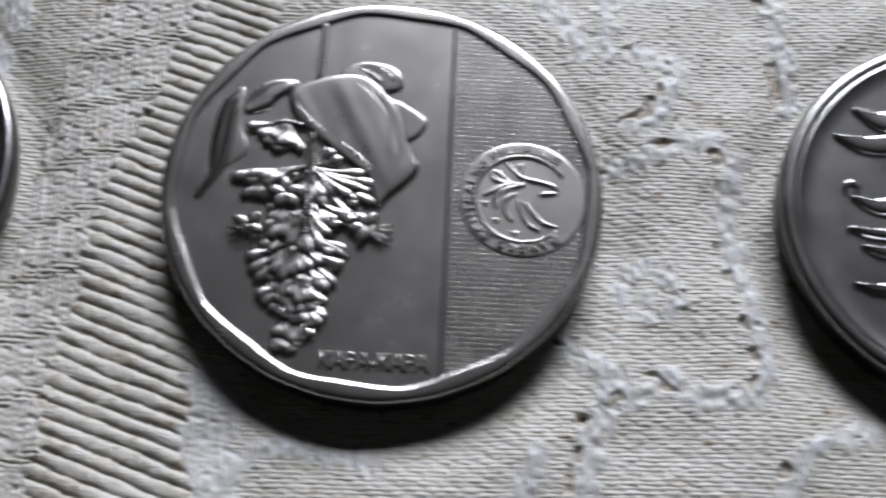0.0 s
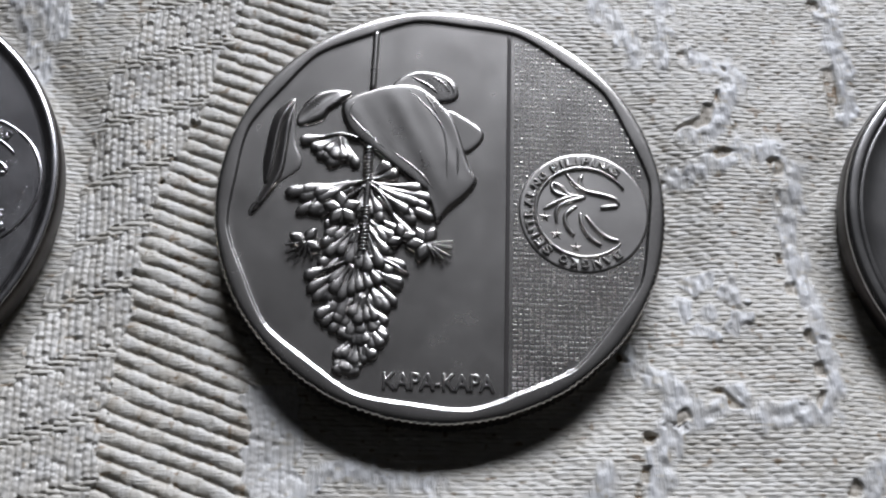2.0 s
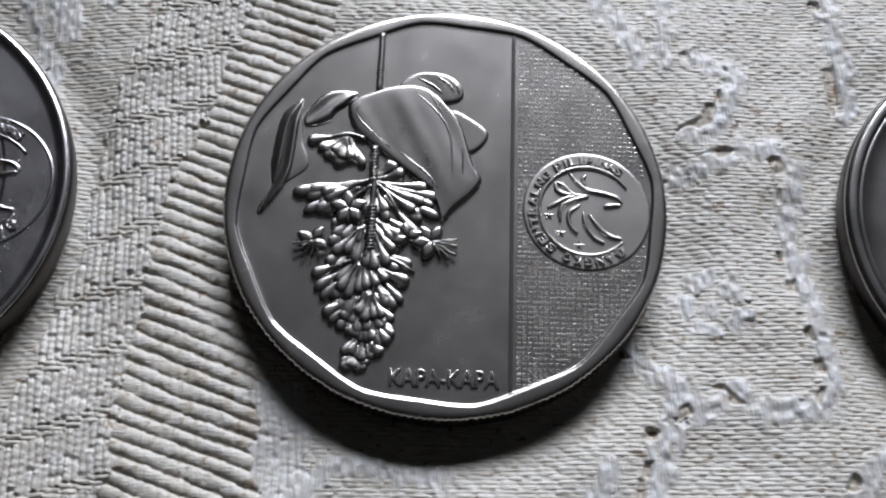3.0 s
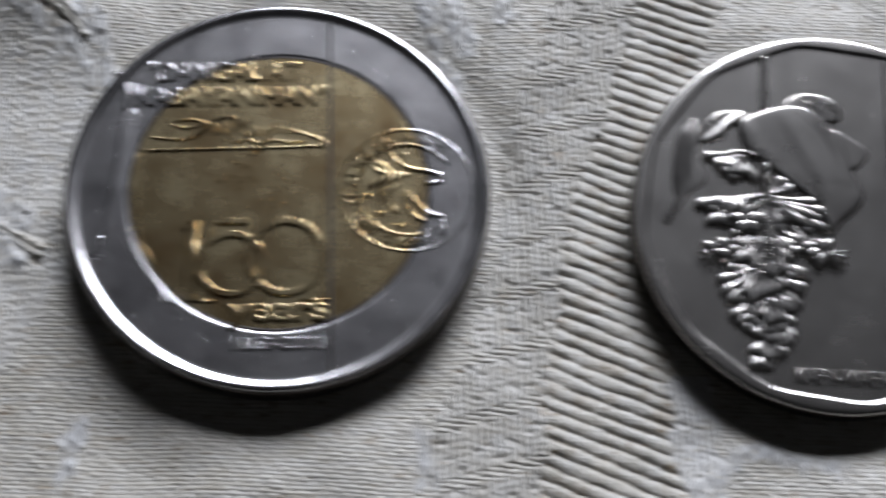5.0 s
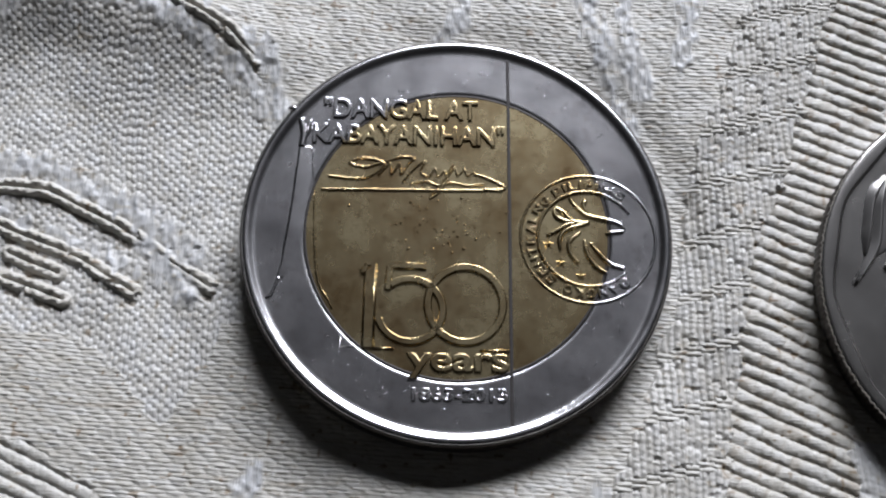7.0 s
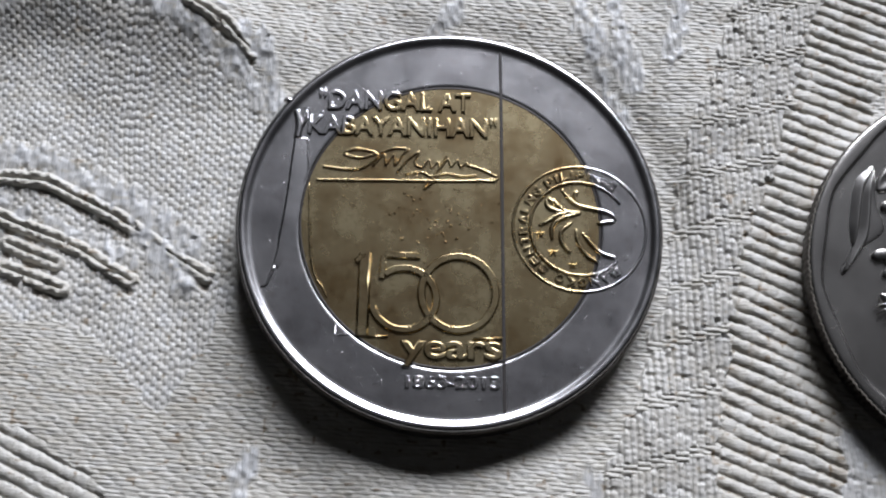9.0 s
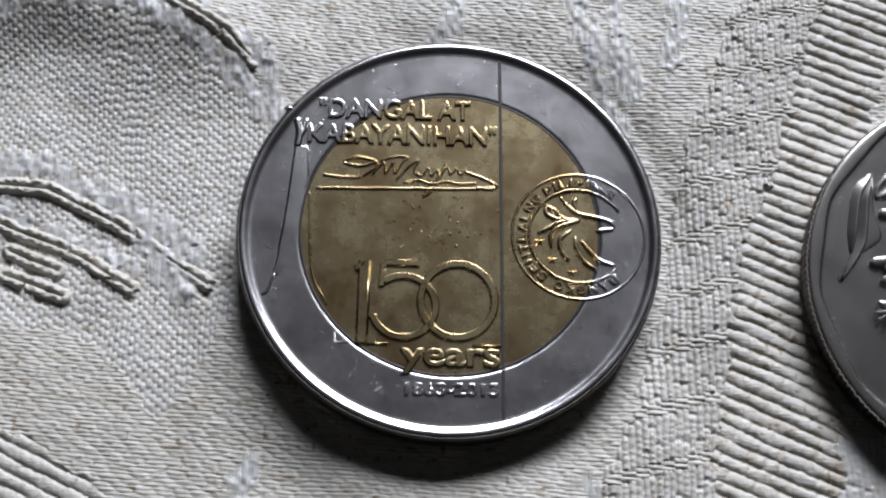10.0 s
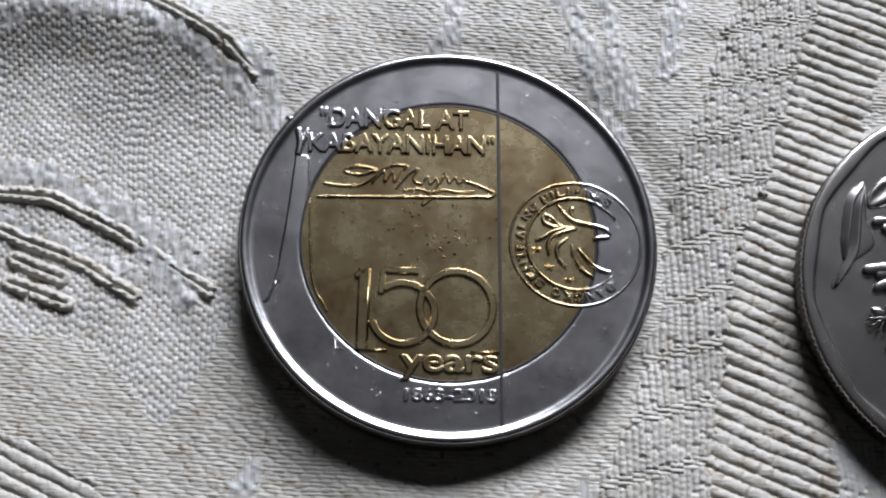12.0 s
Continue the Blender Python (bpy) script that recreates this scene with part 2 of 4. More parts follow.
def seal(parent, cx, cy, r, z, material, core=0.0, plate=True):
    """The round mark: a smooth disc or a border line, an open ring, a legend, three stars and plumes."""
    mats = material
    def put(name, bm, label=""):
        ob = part(name, bm, mats, parent, label)
        if core:
            two_tone(ob.data, core)
        return ob
    circle = lambda q, a0, a1, n: [(cx + q * math.cos(radians(a0 + (a1 - a0) * i / n)), cy + q * math.sin(radians(a0 + (a1 - a0) * i / n))) for i in range(n + 1)]
    if plate:
        bm = turned([(0, z + 0.05, 0, 0), (r * 0.5, z + 0.05, 0, 0), (r * 0.93, z + 0.05, 0, 0), (r * 0.955, z + 0.05, 0, 0), (r * 0.97, z + 0.05, 0, 0), (r, z + 0.02, 0, 0), (r * 1.01, z - 0.06, 0, 0)], 96)
        bmesh.ops.translate(bm, vec=(cx, cy, 0), verts=bm.verts)
        put("mark_disc", bm, "smooth raised round disc")
        z += 0.05
    else:
        put("border_line", ridge(circle(r, 0, 360, 90)[:-1], 0.22, 0.09, z, closed=True, smooth=False))
    put("open_ring", ridge(circle(r * 0.745, 33, 317, 60), 0.24, 0.16, z, smooth=False, thin=(0.6, 0.6)))
    # the legend runs clockwise round the ring, letter tops outwards
    for word, first, last in (("BANGKO", 306, 248), ("SENTRAL", 229, 160), ("NG", 149, 138), ("PILIPINAS", 121, 54)):
        for i, sign in enumerate(word):
            a = first + (last - first) * i / (len(word) - 1)
            wide = r * (0.045 if sign == "I" else 0.135)
            u, v = Vector((math.cos(radians(a)), math.sin(radians(a)))), Vector((math.sin(radians(a)), -math.cos(radians(a))))
            at = Vector((cx, cy)) + u * r * 0.79 - v * wide / 2
            letters(sign, at.x, at.x + wide, at.y, at.y + r * 0.135, 0.13, z, parent, mats, "small raised legend letter", turn=a - 90, core=core)
    f = r / 3.6
    plumes = [
        [(-0.95, 2.3), (-0.55, 1.75), (0.0, 1.3), (1.05, 1.08), (1.75, 0.85), (1.95, 0.5)],
        [(-0.05, 2.2), (-0.2, 1.85), (0.0, 1.35)],
        [(-1.75, 1.72), (-1.3, 1.5), (-0.75, 0.95), (0.1, 0.9)],
        [(-1.75, 1.72), (-1.7, 1.25), (-1.2, 0.98), (-0.75, 0.95)],
        [(-2.2, 0.1), (-1.7, 0.4), (-1.1, 0.75), (-0.5, 0.88)],
        [(-1.5, -0.7), (-1.5, 0.0), (-1.05, 0.5), (0.1, 0.9)],
        [(-0.4, 0.33), (-1.0, -0.2), (-0.95, -0.9), (-0.55, -1.42)],
        [(-0.2, -0.05), (-0.1, -0.8), (0.35, -1.55), (0.95, -1.93)],
        [(0.1, -0.22), (0.65, -0.95), (1.2, -1.45), (1.92, -1.65)],
        [(0.95, 0.28), (1.4, 0.38), (1.9, 0.42)],
    ]
    for p in plumes:
        put("plume", ridge([(cx + a * f, cy + b * f) for a, b in p], 0.29 * f, 0.15, z, n=16, thin=(0.5, 0.7)))
    for a, b in ((-2.15, -0.37), (-1.5, -1.4), (-0.45, -2.12)):
        bm = bmesh.new()
        q = [bm.verts.new((cx + a * f + (0.4 if i % 2 == 0 else 0.16) * f * math.sin(math.pi * i / 5), cy + b * f + (0.4 if i % 2 == 0 else 0.16) * f * math.cos(math.pi * i / 5), z - 0.02)) for i in range(10)]
        tip = bm.verts.new((cx + a * f, cy + b * f, z + 0.13))
        for i in range(10):
            bm.faces.new((q[i], q[(i + 1) % 10], tip))
        ob = put("star", bm)
        ob.data.polygons.foreach_set("use_smooth", [False] * len(ob.data.polygons))


# ---- unseen room, added to close the place and keep fill light low ----
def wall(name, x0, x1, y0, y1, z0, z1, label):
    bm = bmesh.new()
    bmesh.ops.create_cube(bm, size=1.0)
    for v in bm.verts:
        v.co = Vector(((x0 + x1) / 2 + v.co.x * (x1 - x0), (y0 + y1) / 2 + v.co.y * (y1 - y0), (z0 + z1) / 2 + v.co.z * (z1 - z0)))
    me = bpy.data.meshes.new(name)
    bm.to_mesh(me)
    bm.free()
    me.materials.append(CEILING if name == "ceiling" else WALL_DARK)
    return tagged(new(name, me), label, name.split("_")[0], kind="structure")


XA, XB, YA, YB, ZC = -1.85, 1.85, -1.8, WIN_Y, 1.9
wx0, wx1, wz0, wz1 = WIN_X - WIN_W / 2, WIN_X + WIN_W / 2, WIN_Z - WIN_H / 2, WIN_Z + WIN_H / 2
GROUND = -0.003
wall("wall_north", XA, wx0, YB, YB + 0.15, GROUND, ZC, "unseen near-black wall added beside the bright window")
wall("wall_north_2", wx1, XB, YB, YB + 0.15, GROUND, ZC, "unseen near-black wall added beside the bright window")
wall("wall_north_3", wx0, wx1, YB, YB + 0.15, GROUND, wz0, "unseen near-black wall added below the bright window")
wall("wall_north_4", wx0, wx1, YB, YB + 0.15, wz1, ZC, "unseen near-black wall added above the bright window")
wall("wall_south", XA, XB, YA - 0.15, YA, GROUND, ZC, "unseen near-black wall added at the back")
wall("wall_west", XA - 0.15, XA, YA - 0.15, YB + 0.15, GROUND, ZC, "unseen near-black side wall added to block light")
wall("wall_east", XB, XB + 0.15, YA - 0.15, YB + 0.15, GROUND, ZC, "unseen near-black side wall added to block light")
wall("ceiling", XA - 0.15, XB + 0.15, YA - 0.15, YB + 0.15, ZC + 0.002, ZC + 0.15, "unseen near-black ceiling added to block light")

# ---- places of the three coins: centre, slope, turn, radius ----
A_X, A_Y, A_SLOPE, A_YAW, A_R = -2.30, 33.80, (-0.0108, 0.0386), -2.2, 12.45
B_X, B_Y, B_SLOPE, B_YAW, B_R = -36.74, 35.01, (-0.0480, -0.0073), 3.1, 13.25
C_X, C_Y, C_SLOPE, C_YAW, C_R = 31.8, 32.66, (0.03, 0.03), 0.0, 11.55
BASE = 0.03


# ---- tablecloth: one woven sheet ----
def lattice(x, y, scale, seed):
    g = np.random.RandomState(seed).rand(97, 97).astype(np.float32)
    u, v = x / scale, y / scale
    i, j = np.floor(u).astype(int), np.floor(v).astype(int)
    f, h = (u - i), (v - j)
    f, h = f * f * (3 - 2 * f), h * h * (3 - 2 * h)
    i, j, k, m = i % 97, j % 97, (i + 1) % 97, (j + 1) % 97
    return (g[i, j] * (1 - f) + g[k, j] * f) * (1 - h) + (g[i, m] * (1 - f) + g[k, m] * f) * h - 0.5


def floats(along, across, pitch, length, seed, order=2, of=5, soft=0.45, loose=0.5, bead=0.0, deep=0.8, wander=0.55):
    """Rows of yarn that float over and dive under: height 0 to 1."""
    row = np.floor(across / pitch)
    v = across / pitch - row - 0.5
    r = np.random.RandomState(seed).rand(1024)
    k = row.astype(int)
    shift = ((k * order) % of) / of + loose * (r[k % 1024] - 0.5)
    u = along / length + shift + wander * lattice(along, row * 7.7, length * 1.7, seed + 40)
    cell = np.floor(u)
    d = np.abs(u - cell - 0.5) * 2
    dive = np.clip((d - soft) / (1 - soft), 0, 1)
    dive = dive * dive * (3 - 2 * dive)
    rnd = r[(k * 37 + cell.astype(int) * 101) % 1024]
    v = v + 0.06 * (u - cell - 0.5) + 0.10 * (rnd - 0.5)
    body = np.clip(1 - (2.05 * v) ** 2 * (0.9 + 0.6 * dive), 0, 1) ** 0.4
    ply = 1 - 0.07 * (0.5 + 0.5 * np.cos(2 * math.pi * (along / 0.26 + 1.1 * v + r[k % 1024])))
    if bead:
        ply = ply * (1 - bead * (0.5 + 0.5 * np.cos(2 * math.pi * (along / 0.45 + r[k % 1024] + 1.2 * lattice(along, row * 5.3, 0.9, seed + 60)))))
    return np.clip(body * (1 - deep * dive) * ply * (0.72 + 0.5 * rnd), 0, 1.2)


def away(x, y, pts):
    best = np.full(x.shape, 1e9, np.float32)
    for (ax, ay), (bx, by) in zip(pts, pts[1:]):
        dx, dy = bx - ax, by - ay
        t = np.clip(((x - ax) * dx + (y - ay) * dy) / (dx * dx + dy * dy), 0, 1)
        best = np.minimum(best, np.hypot(x - ax - t * dx, y - ay - t * dy))
    return best


VINES = [
    [(8.9, 35.7), (11.9, 36.3), (16.1, 38.4), (18.3, 37.2), (17.4, 33.2), (18.1, 28.4), (19.0, 23.8), (18.2, 22.2), (15.4, 22.0)],
    [(7.8, 25.7), (10.4, 23.4), (9.6, 21.3), (9.1, 19.4), (8.4, 16.0)],
    [(9.6, 21.0), (13.1, 23.3), (14.6, 21.8)],
    [(11.6, 57.0), (11.4, 48.3), (11.2, 44.2)], [(13.2, 44.4), (15.4, 43.4), (14.2, 39.9), (12.6, 39.0)],
    [(20.5, 57.0), (22.0, 47.2), (22.2, 40.7)], [(18.6, 16.0), (20.8, 19.6), (24.2, 20.6)],
    [(-3.0, 18.6), (-8.0, 19.4), (-10.8, 17.0)], [(4.6, 15.6), (6.4, 19.0)],
    [(7.2, 55.0), (7.7, 47.9), (8.9, 46.2), (9.5, 44.2)], [(-30.2, 57.0), (-28.4, 50.2), (-27.4, 47.5), (-25.8, 43.8)], [(-20.8, 57.0), (-21.9, 53.1), (-23.0, 48.8)],
    [(-55.9, 33.7), (-54.3, 31.9), (-52.9, 30.6)],
    [(-36.6, 57.0), (-37.6, 51.0), (-38.6, 48.6)], [(-27.2, 57.0), (-26.0, 50.0), (-25.2, 46.2)], [(-30.2, 55.0), (-28.4, 50.6), (-25.6, 47.6)],
    [(-50.2, 47.8), (-49.0, 45.6), (-48.6, 43.4)], [(-68.4, 49.0), (-64.6, 50.6), (-58.8, 50.5), (-53.2, 47.4), (-50.8, 45.2), (-49.5, 43.6)],
    [(-66.3, 38.6), (-62.5, 38.4), (-57.6, 36.3), (-52.6, 33.2)], [(-27.6, 20.4), (-27.0, 17.2)], [(-47.6, 20.6), (-48.6, 17.0)],
]
CORDS = [
    [(-71.0, 37.2), (-62.6, 37.0), (-57.7, 34.9), (-51.6, 31.2)], [(-71.0, 34.6), (-65.7, 34.6), (-59.9, 32.7), (-56.4, 30.8)],
    [(-64.0, 54.4), (-58.9, 51.9), (-52.6, 48.7), (-50.4, 46.8)], [(-64.6, 31.2), (-60.6, 30.0)], [(-64.6, 32.8), (-61.2, 31.6)],
]


def cloth():
    step, fine = 0.078, 0.056
    far = [1.5 ** k for k in range(-5, 17)]
    axis = lambda a, b, d: np.concatenate([a - np.cumsum(far)[::-1], np.arange(a, b, d), b + np.cumsum(far)])
    xs, ys = axis(-71.0, 31.0, step), axis(15.0, 57.0, fine)
    X, Y = np.meshgrid(xs, ys)
    X, Y = X.astype(np.float32), Y.astype(np.float32)
    x = X + 0.35 * lattice(X, Y, 4.1, 1) + 0.08 * lattice(X, Y, 0.9, 2)
    y = Y + 0.30 * lattice(X, Y, 5.7, 3) + 0.05 * lattice(X, Y, 1.1, 4)
    I = lambda q, a, b: np.interp(q, a, b)
    # three weaves
    weft = floats(x, y + 0.02 * x, 0.26, 1.15, 11, 2, 5, 0.5, 0.45, 0.0, 0.6, 0.4)
    warp = floats(y, x + 0.05 * y, 0.34, 0.62, 12, 1, 2, 0.3, 0.3, 0.0, 0.6, 0.25)
    broad = floats(y, x + 0.03 * y, 0.41, 3.1, 13, 2, 5, 0.85, 0.9, 0.14, 0.45)
    q = (y + 0.40 * x + 0.07 * lattice(X, Y, 1.0, 23)) / 0.87
    n = np.floor(q)
    v = q - n - 0.5
    s = x - 0.4 * y
    bead = s / 0.62 + 0.37 * n + 0.9 * v + 0.8 * lattice(s, n * 5.1, 1.1, 24)
    lump = np.abs(bead - np.floor(bead) - 0.5) * 2
    rib = np.sqrt(np.clip(1 - ((2.35 + 0.9 * lattice(s, n * 9.1, 0.7, 35)) * v) ** 2 * (0.85 + 0.35 * lump ** 3), 0, 1)) * (1 - 0.08 * lump ** 4)
    rib = 0.8 * rib * (0.92 + 0.45 * lattice(s, n * 7.3, 1.2, 15)) * (1 - 0.07 * np.cos(2 * math.pi * (s / 0.21 + 1.4 * v)))
    cut = s / 1.5 + 0.43 * n + 0.9 * lattice(s, n * 4.3, 1.3, 36)
    cut = (np.abs(cut - np.floor(cut) - 0.5) * 2) ** 7
    rib = rib * (1 - 0.35 * cut)
    run = np.zeros(X.shape, np.float32)
    slub = np.clip(0.5 + 0.6 * lattice(X / 0.7, Y / 1.5, 0.75, 14) + 1.1 * lattice(X, Y / 1.8, 0.3, 17), 0, 1)
    jag = 0.9 * lattice(X, Y, 0.7, 5)
    xb = I(y, [15, 18.35, 25, 32, 36.7, 42.4, 48.5, 57], [-20.3, -20.2, -19.7, -19, -17.8, -15.6, -13.9, -11.5]) + jag
    xr = I(y, [15, 20, 26, 45, 48.5, 57], [-11.5, -12.5, -12.5, -9.5, -8.4, -4.0]) + jag
    xl = I(y, [15, 20, 26, 33, 41, 46, 57], [-28, -26.8, -24.5, -23, -22, -20.4, -17]) + jag
    low = I(x, [-72, -64.5, -59.8, -55.8, -53.7, -51, -50.5, -37], [28.2, 28, 28, 24.9, 22.2, 26.6, 29, 29]) + jag
    # height over the sheet and the yarn's whiteness, with shade painted into low places
    h, white = 0.06 + 0.078 * weft, 0.22 + 0.25 * lattice(x, np.floor(y / 0.26) * 3.1, 1.5, 6)
    def lay(mask, height, tone, down=0.0):
        nonlocal h, white, run
        h, white, run = np.where(mask, height, h), np.where(mask, tone, white), np.where(mask, down, run)
    lay((x > xl) & (x < xb), 0.02 + 0.27 * broad, 0.33 + 0.2 * lattice(x, y / 4, 0.41, 26), 1.0)
    # browner in rib valleys and cuts, shade put into the yarn's tone
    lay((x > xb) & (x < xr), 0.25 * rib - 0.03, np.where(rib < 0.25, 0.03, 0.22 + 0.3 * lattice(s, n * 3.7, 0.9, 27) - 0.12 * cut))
    strip = (x > xr - 0.2) & (x < xr + 2.8) & (y < 24)
    lay(strip, 0.17 * broad, 0.6, 1.0)
    lay((x < -44) & (y > low) & (y < I(x, [-72, -58.9, -52.6, -50, -44], [50, 51.3, 48.0, 45.6, 41])), 0.03 + 0.105 * warp, 0.42 + 0.3 * lattice(x, y / 2, 0.37, 28), 1.0)
    lay((x < -58.9) & (y > 51.6 + jag), 0.3 * rib - 0.05, 0.15)
    lay((x < -56) & (y < I(x, [-72, -61, -57, -56], [23, 20.7, 18.6, 17.6]) + jag), 0.28 * rib - 0.05, 0.28)
    # stepped ledges across the broad weave
    tread = np.floor(x / 0.8 + 0.5 * lattice(X, Y, 2.0, 29))
    led = (y - 0.29 * (tread * 0.8 + 20) - 0.5) % 3.6
    bit = x / 1.1 + 0.5 * np.floor(led / 0.33) + 0.37 * np.floor((y - 0.29 * x) / 3.6)
    bit = np.abs(bit - np.floor(bit) - 0.5) * 2
    lay((x > xl) & (x < xb) & (led < 0.72), 0.10 + 0.16 * np.sqrt(np.clip(1 - (2.1 * ((led / 0.33) % 1 - 0.5)) ** 2, 0, 1)) * (1 - 0.6 * bit ** 5) * (0.9 + 0.5 * lattice(X, Y, 0.6, 30)), 0.2)
    for p in CORDS:
        d = away(x, y, p)
        knit = (x - 0.25 * y) / 0.75 + 0.5 * (d > 0.27) + 0.6 * lattice(X, Y, 0.9, 31)
        knit = np.abs(knit - np.floor(knit) - 0.5) * 2
        c = np.abs(d - 0.27) / 0.25
        lay((d < 0.52) & (lattice(X, Y, 0.8, 18) > -0.38), 0.05 + 0.36 * np.sqrt(np.clip(1 - c * c, 0, 1)) * (1 - 0.24 * knit ** 3) * (0.9 + 0.6 * lattice(X, Y, 0.4, 32)), 0.15)
        # broken dip south of each cord, its shade painted in brown
        dark_gap = np.clip((0.3 - np.abs(away(x, y + 0.75, p))) / 0.15, 0, 1) * np.clip((lattice(X, Y, 0.9, 42) + 0.02) * 6, 0, 1)
        h, white = h - 0.1 * dark_gap, np.where((dark_gap > 0.5) & (d > 0.52), 0.03, white)
    def tuft(w):
        nonlocal h, white
        h = h * (1 - w) + w * (0.06 + 0.15 * slub + 0.05 * broad)
        white = np.maximum(white, w * (0.6 + 0.3 * slub))
        run[w > 0.5] = 1.0
    for p in VINES:
        d = away(x, y, p) + 1.0 * lattice(X / 0.7, Y / 1.4, 0.6, 8)
        tuft(np.clip((1.05 - d) / 0.75, 0, 1))
    for p in CORDS[:3]:
        d = away(x, y - 1.0, p) + 1.3 * lattice(X / 0.7, Y / 1.3, 0.7, 33)
        tuft(np.clip((0.45 - d) / 0.4, 0, 1))
    # small brown holes beside the vines
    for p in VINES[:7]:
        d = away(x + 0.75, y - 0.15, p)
        dark_gap = np.clip((0.42 - d) / 0.2, 0, 1) * np.clip((lattice(X, Y, 0.95, 41) - 0.08) * 8, 0, 1)
        h, white = h - 0.2 * dark_gap, np.where(dark_gap > 0.5, 0.01, white)
    ring = np.hypot((x - 12.7) / 2.05, (y - 28.3) / 1.9) + 0.5 * lattice(X / 0.7, Y / 1.4, 0.6, 8)
    petals = np.abs(np.sin(2.5 * np.arctan2(y - 28.3, x - 12.7)))
    tuft(np.maximum(np.clip((0.36 - np.abs(ring - 0.8)) / 0.2, 0, 1) * (petals > 0.3), np.clip((0.75 - np.hypot(x - 12.6, y - 28.0)) / 0.4, 0, 1)))
    # a white knot of yarn
    knot = np.clip(1 - np.hypot(X + 52.7, (Y - 30.6) / 1.2) / 0.55, 0, 1)
    h, white = h + 0.16 * knot, np.maximum(white, np.sqrt(knot))
    # brown flecks in the yarn
    fleck = np.clip((lattice(X / 1.6, Y, 0.27, 34) - 0.30) * 7, 0, 0.8) * ((X > -85) & (X < 45) & (Y > 0) & (Y < 75))
    white = white * (1 - fleck)
    gaps = np.clip((lattice(X, Y, 0.8, 21) - 0.36) * 8, 0, 1)
    h = h - 0.16 * gaps * (white > 0.72)
    h = h - 0.16 + 0.035 * lattice(X, Y, 0.35, 9)
    # soft puckers of the sheet
    near = (X > -85) & (X < 45) & (Y > 0) & (Y < 75)
    h += np.where(near, 0.5 * lattice(X, Y, 6.5, 10) + 0.25 * lattice(X, Y, 2.8, 16), 0)
    h += 1.8 * np.exp(-((Y - 50.6 + 0.12 * (X + 60)) / 4.2) ** 2) * np.clip((-46 - X) / 8, 0, 1)
    for cx, cy, sl, r in ((A_X, A_Y, A_SLOPE, A_R), (B_X, B_Y, B_SLOPE, B_R), (C_X, C_Y, C_SLOPE, C_R)):
        d = np.hypot(X - cx, Y - cy)
        plane = sl[0] * (X - cx) + sl[1] * (Y - cy)
        k = np.clip((r + 5.0 - d) / 5.0, 0, 1)
        k = k * k * (3 - 2 * k)
        h += plane * k * np.minimum(1, r / np.maximum(d, 1e-3)) ** 2
        top = plane + BASE - 0.012
        h -= 0.3 * np.exp(-((d - r - 0.9) / 1.5) ** 2)
        press = np.clip((r + 1.0 - d) / 1.0, 0, 1)
        h = np.where(press > 0, np.minimum(h, top + (1 - press) * 0.15), h)
    ny, nx = X.shape
    co = np.stack([X, Y, h], -1).reshape(-1, 3) * MM
    k = np.arange(nx * ny).reshape(ny, nx)
    quad = np.stack([k[:-1, :-1], k[:-1, 1:], k[1:, 1:], k[1:, :-1]], -1).reshape(-1, 4)
    me = bpy.data.meshes.new("tablecloth")
    me.vertices.add(len(co))
    me.vertices.foreach_set("co", co.astype(np.float32).ravel())
    me.loops.add(quad.size)
    me.loops.foreach_set("vertex_index", quad.astype(np.int32).ravel())
    me.polygons.add(len(quad))
    me.polygons.foreach_set("loop_start", np.arange(0, quad.size, 4, dtype=np.int32))
    me.update(calc_edges=True)
    me.polygons.foreach_set("use_smooth", np.ones(len(quad), bool))
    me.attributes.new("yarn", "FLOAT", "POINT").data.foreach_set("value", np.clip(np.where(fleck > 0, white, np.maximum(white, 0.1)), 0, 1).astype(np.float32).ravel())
    me.attributes.new("run", "FLOAT", "POINT").data.foreach_set("value", run.astype(np.float32).ravel())
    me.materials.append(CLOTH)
    return tagged(new("ground", me), "cream white damask tablecloth with raised woven ribs and vines", "tablecloth", kind="structure")


cloth()

# ---- five unit coin: nickel steel with a flowering plant ----
coin_a = coin("coin", A_X, A_Y, BASE, A_SLOPE, A_YAW, "polished nickel steel coin with a hanging flower cluster on cloth")
F = 1.70
part("body", turned([(0, F, 0, 0), (6, F, 0, 0), (11.2, F, 0.4, 0), (11.4, F, 0.7, 0), (11.62, F, 0.7, 0), (11.65, F + 0.004, 0.7, 0), (11.70, F + 0.035, 0.7, 0), (11.77, F + 0.092, 0.7, 0), (11.81, F + 0.112, 0.7, 0), (11.85, F + 0.117, 0.7, 0),
      (12.0, F + 0.117, 0.62, 0), (12.12, F + 0.116, 0.45, 0), (12.24, F + 0.108, 0.25, 0), (12.32, F + 0.075, 0.05, 0), (12.37, F + 0.02, 0, 0.01), (12.40, F - 0.03, 0, 0.035), (12.42, F - 0.11, 0, 0.04), (12.0, F - 0.2, 0, 0)],
      792, 12, 9.0, 198), STEEL, coin_a)
part("reeded_edge", turned([(12.0, F - 0.1, 0, 0), (12.38, F - 0.12, 0, 0.02), (12.42, F - 0.2, 0, 0.035), (12.42, 0.25, 0, 0.035), (12.36, 0.1, 0, 0), (12.2, 0.0, 0, 0), (0, 0.0, 0, 0)], 792, reeds=198), EDGE, coin_a, "reeded edge coloured dark to deepen the shade")


def inside(a, b, r):
    return a * a + b * b < r * r


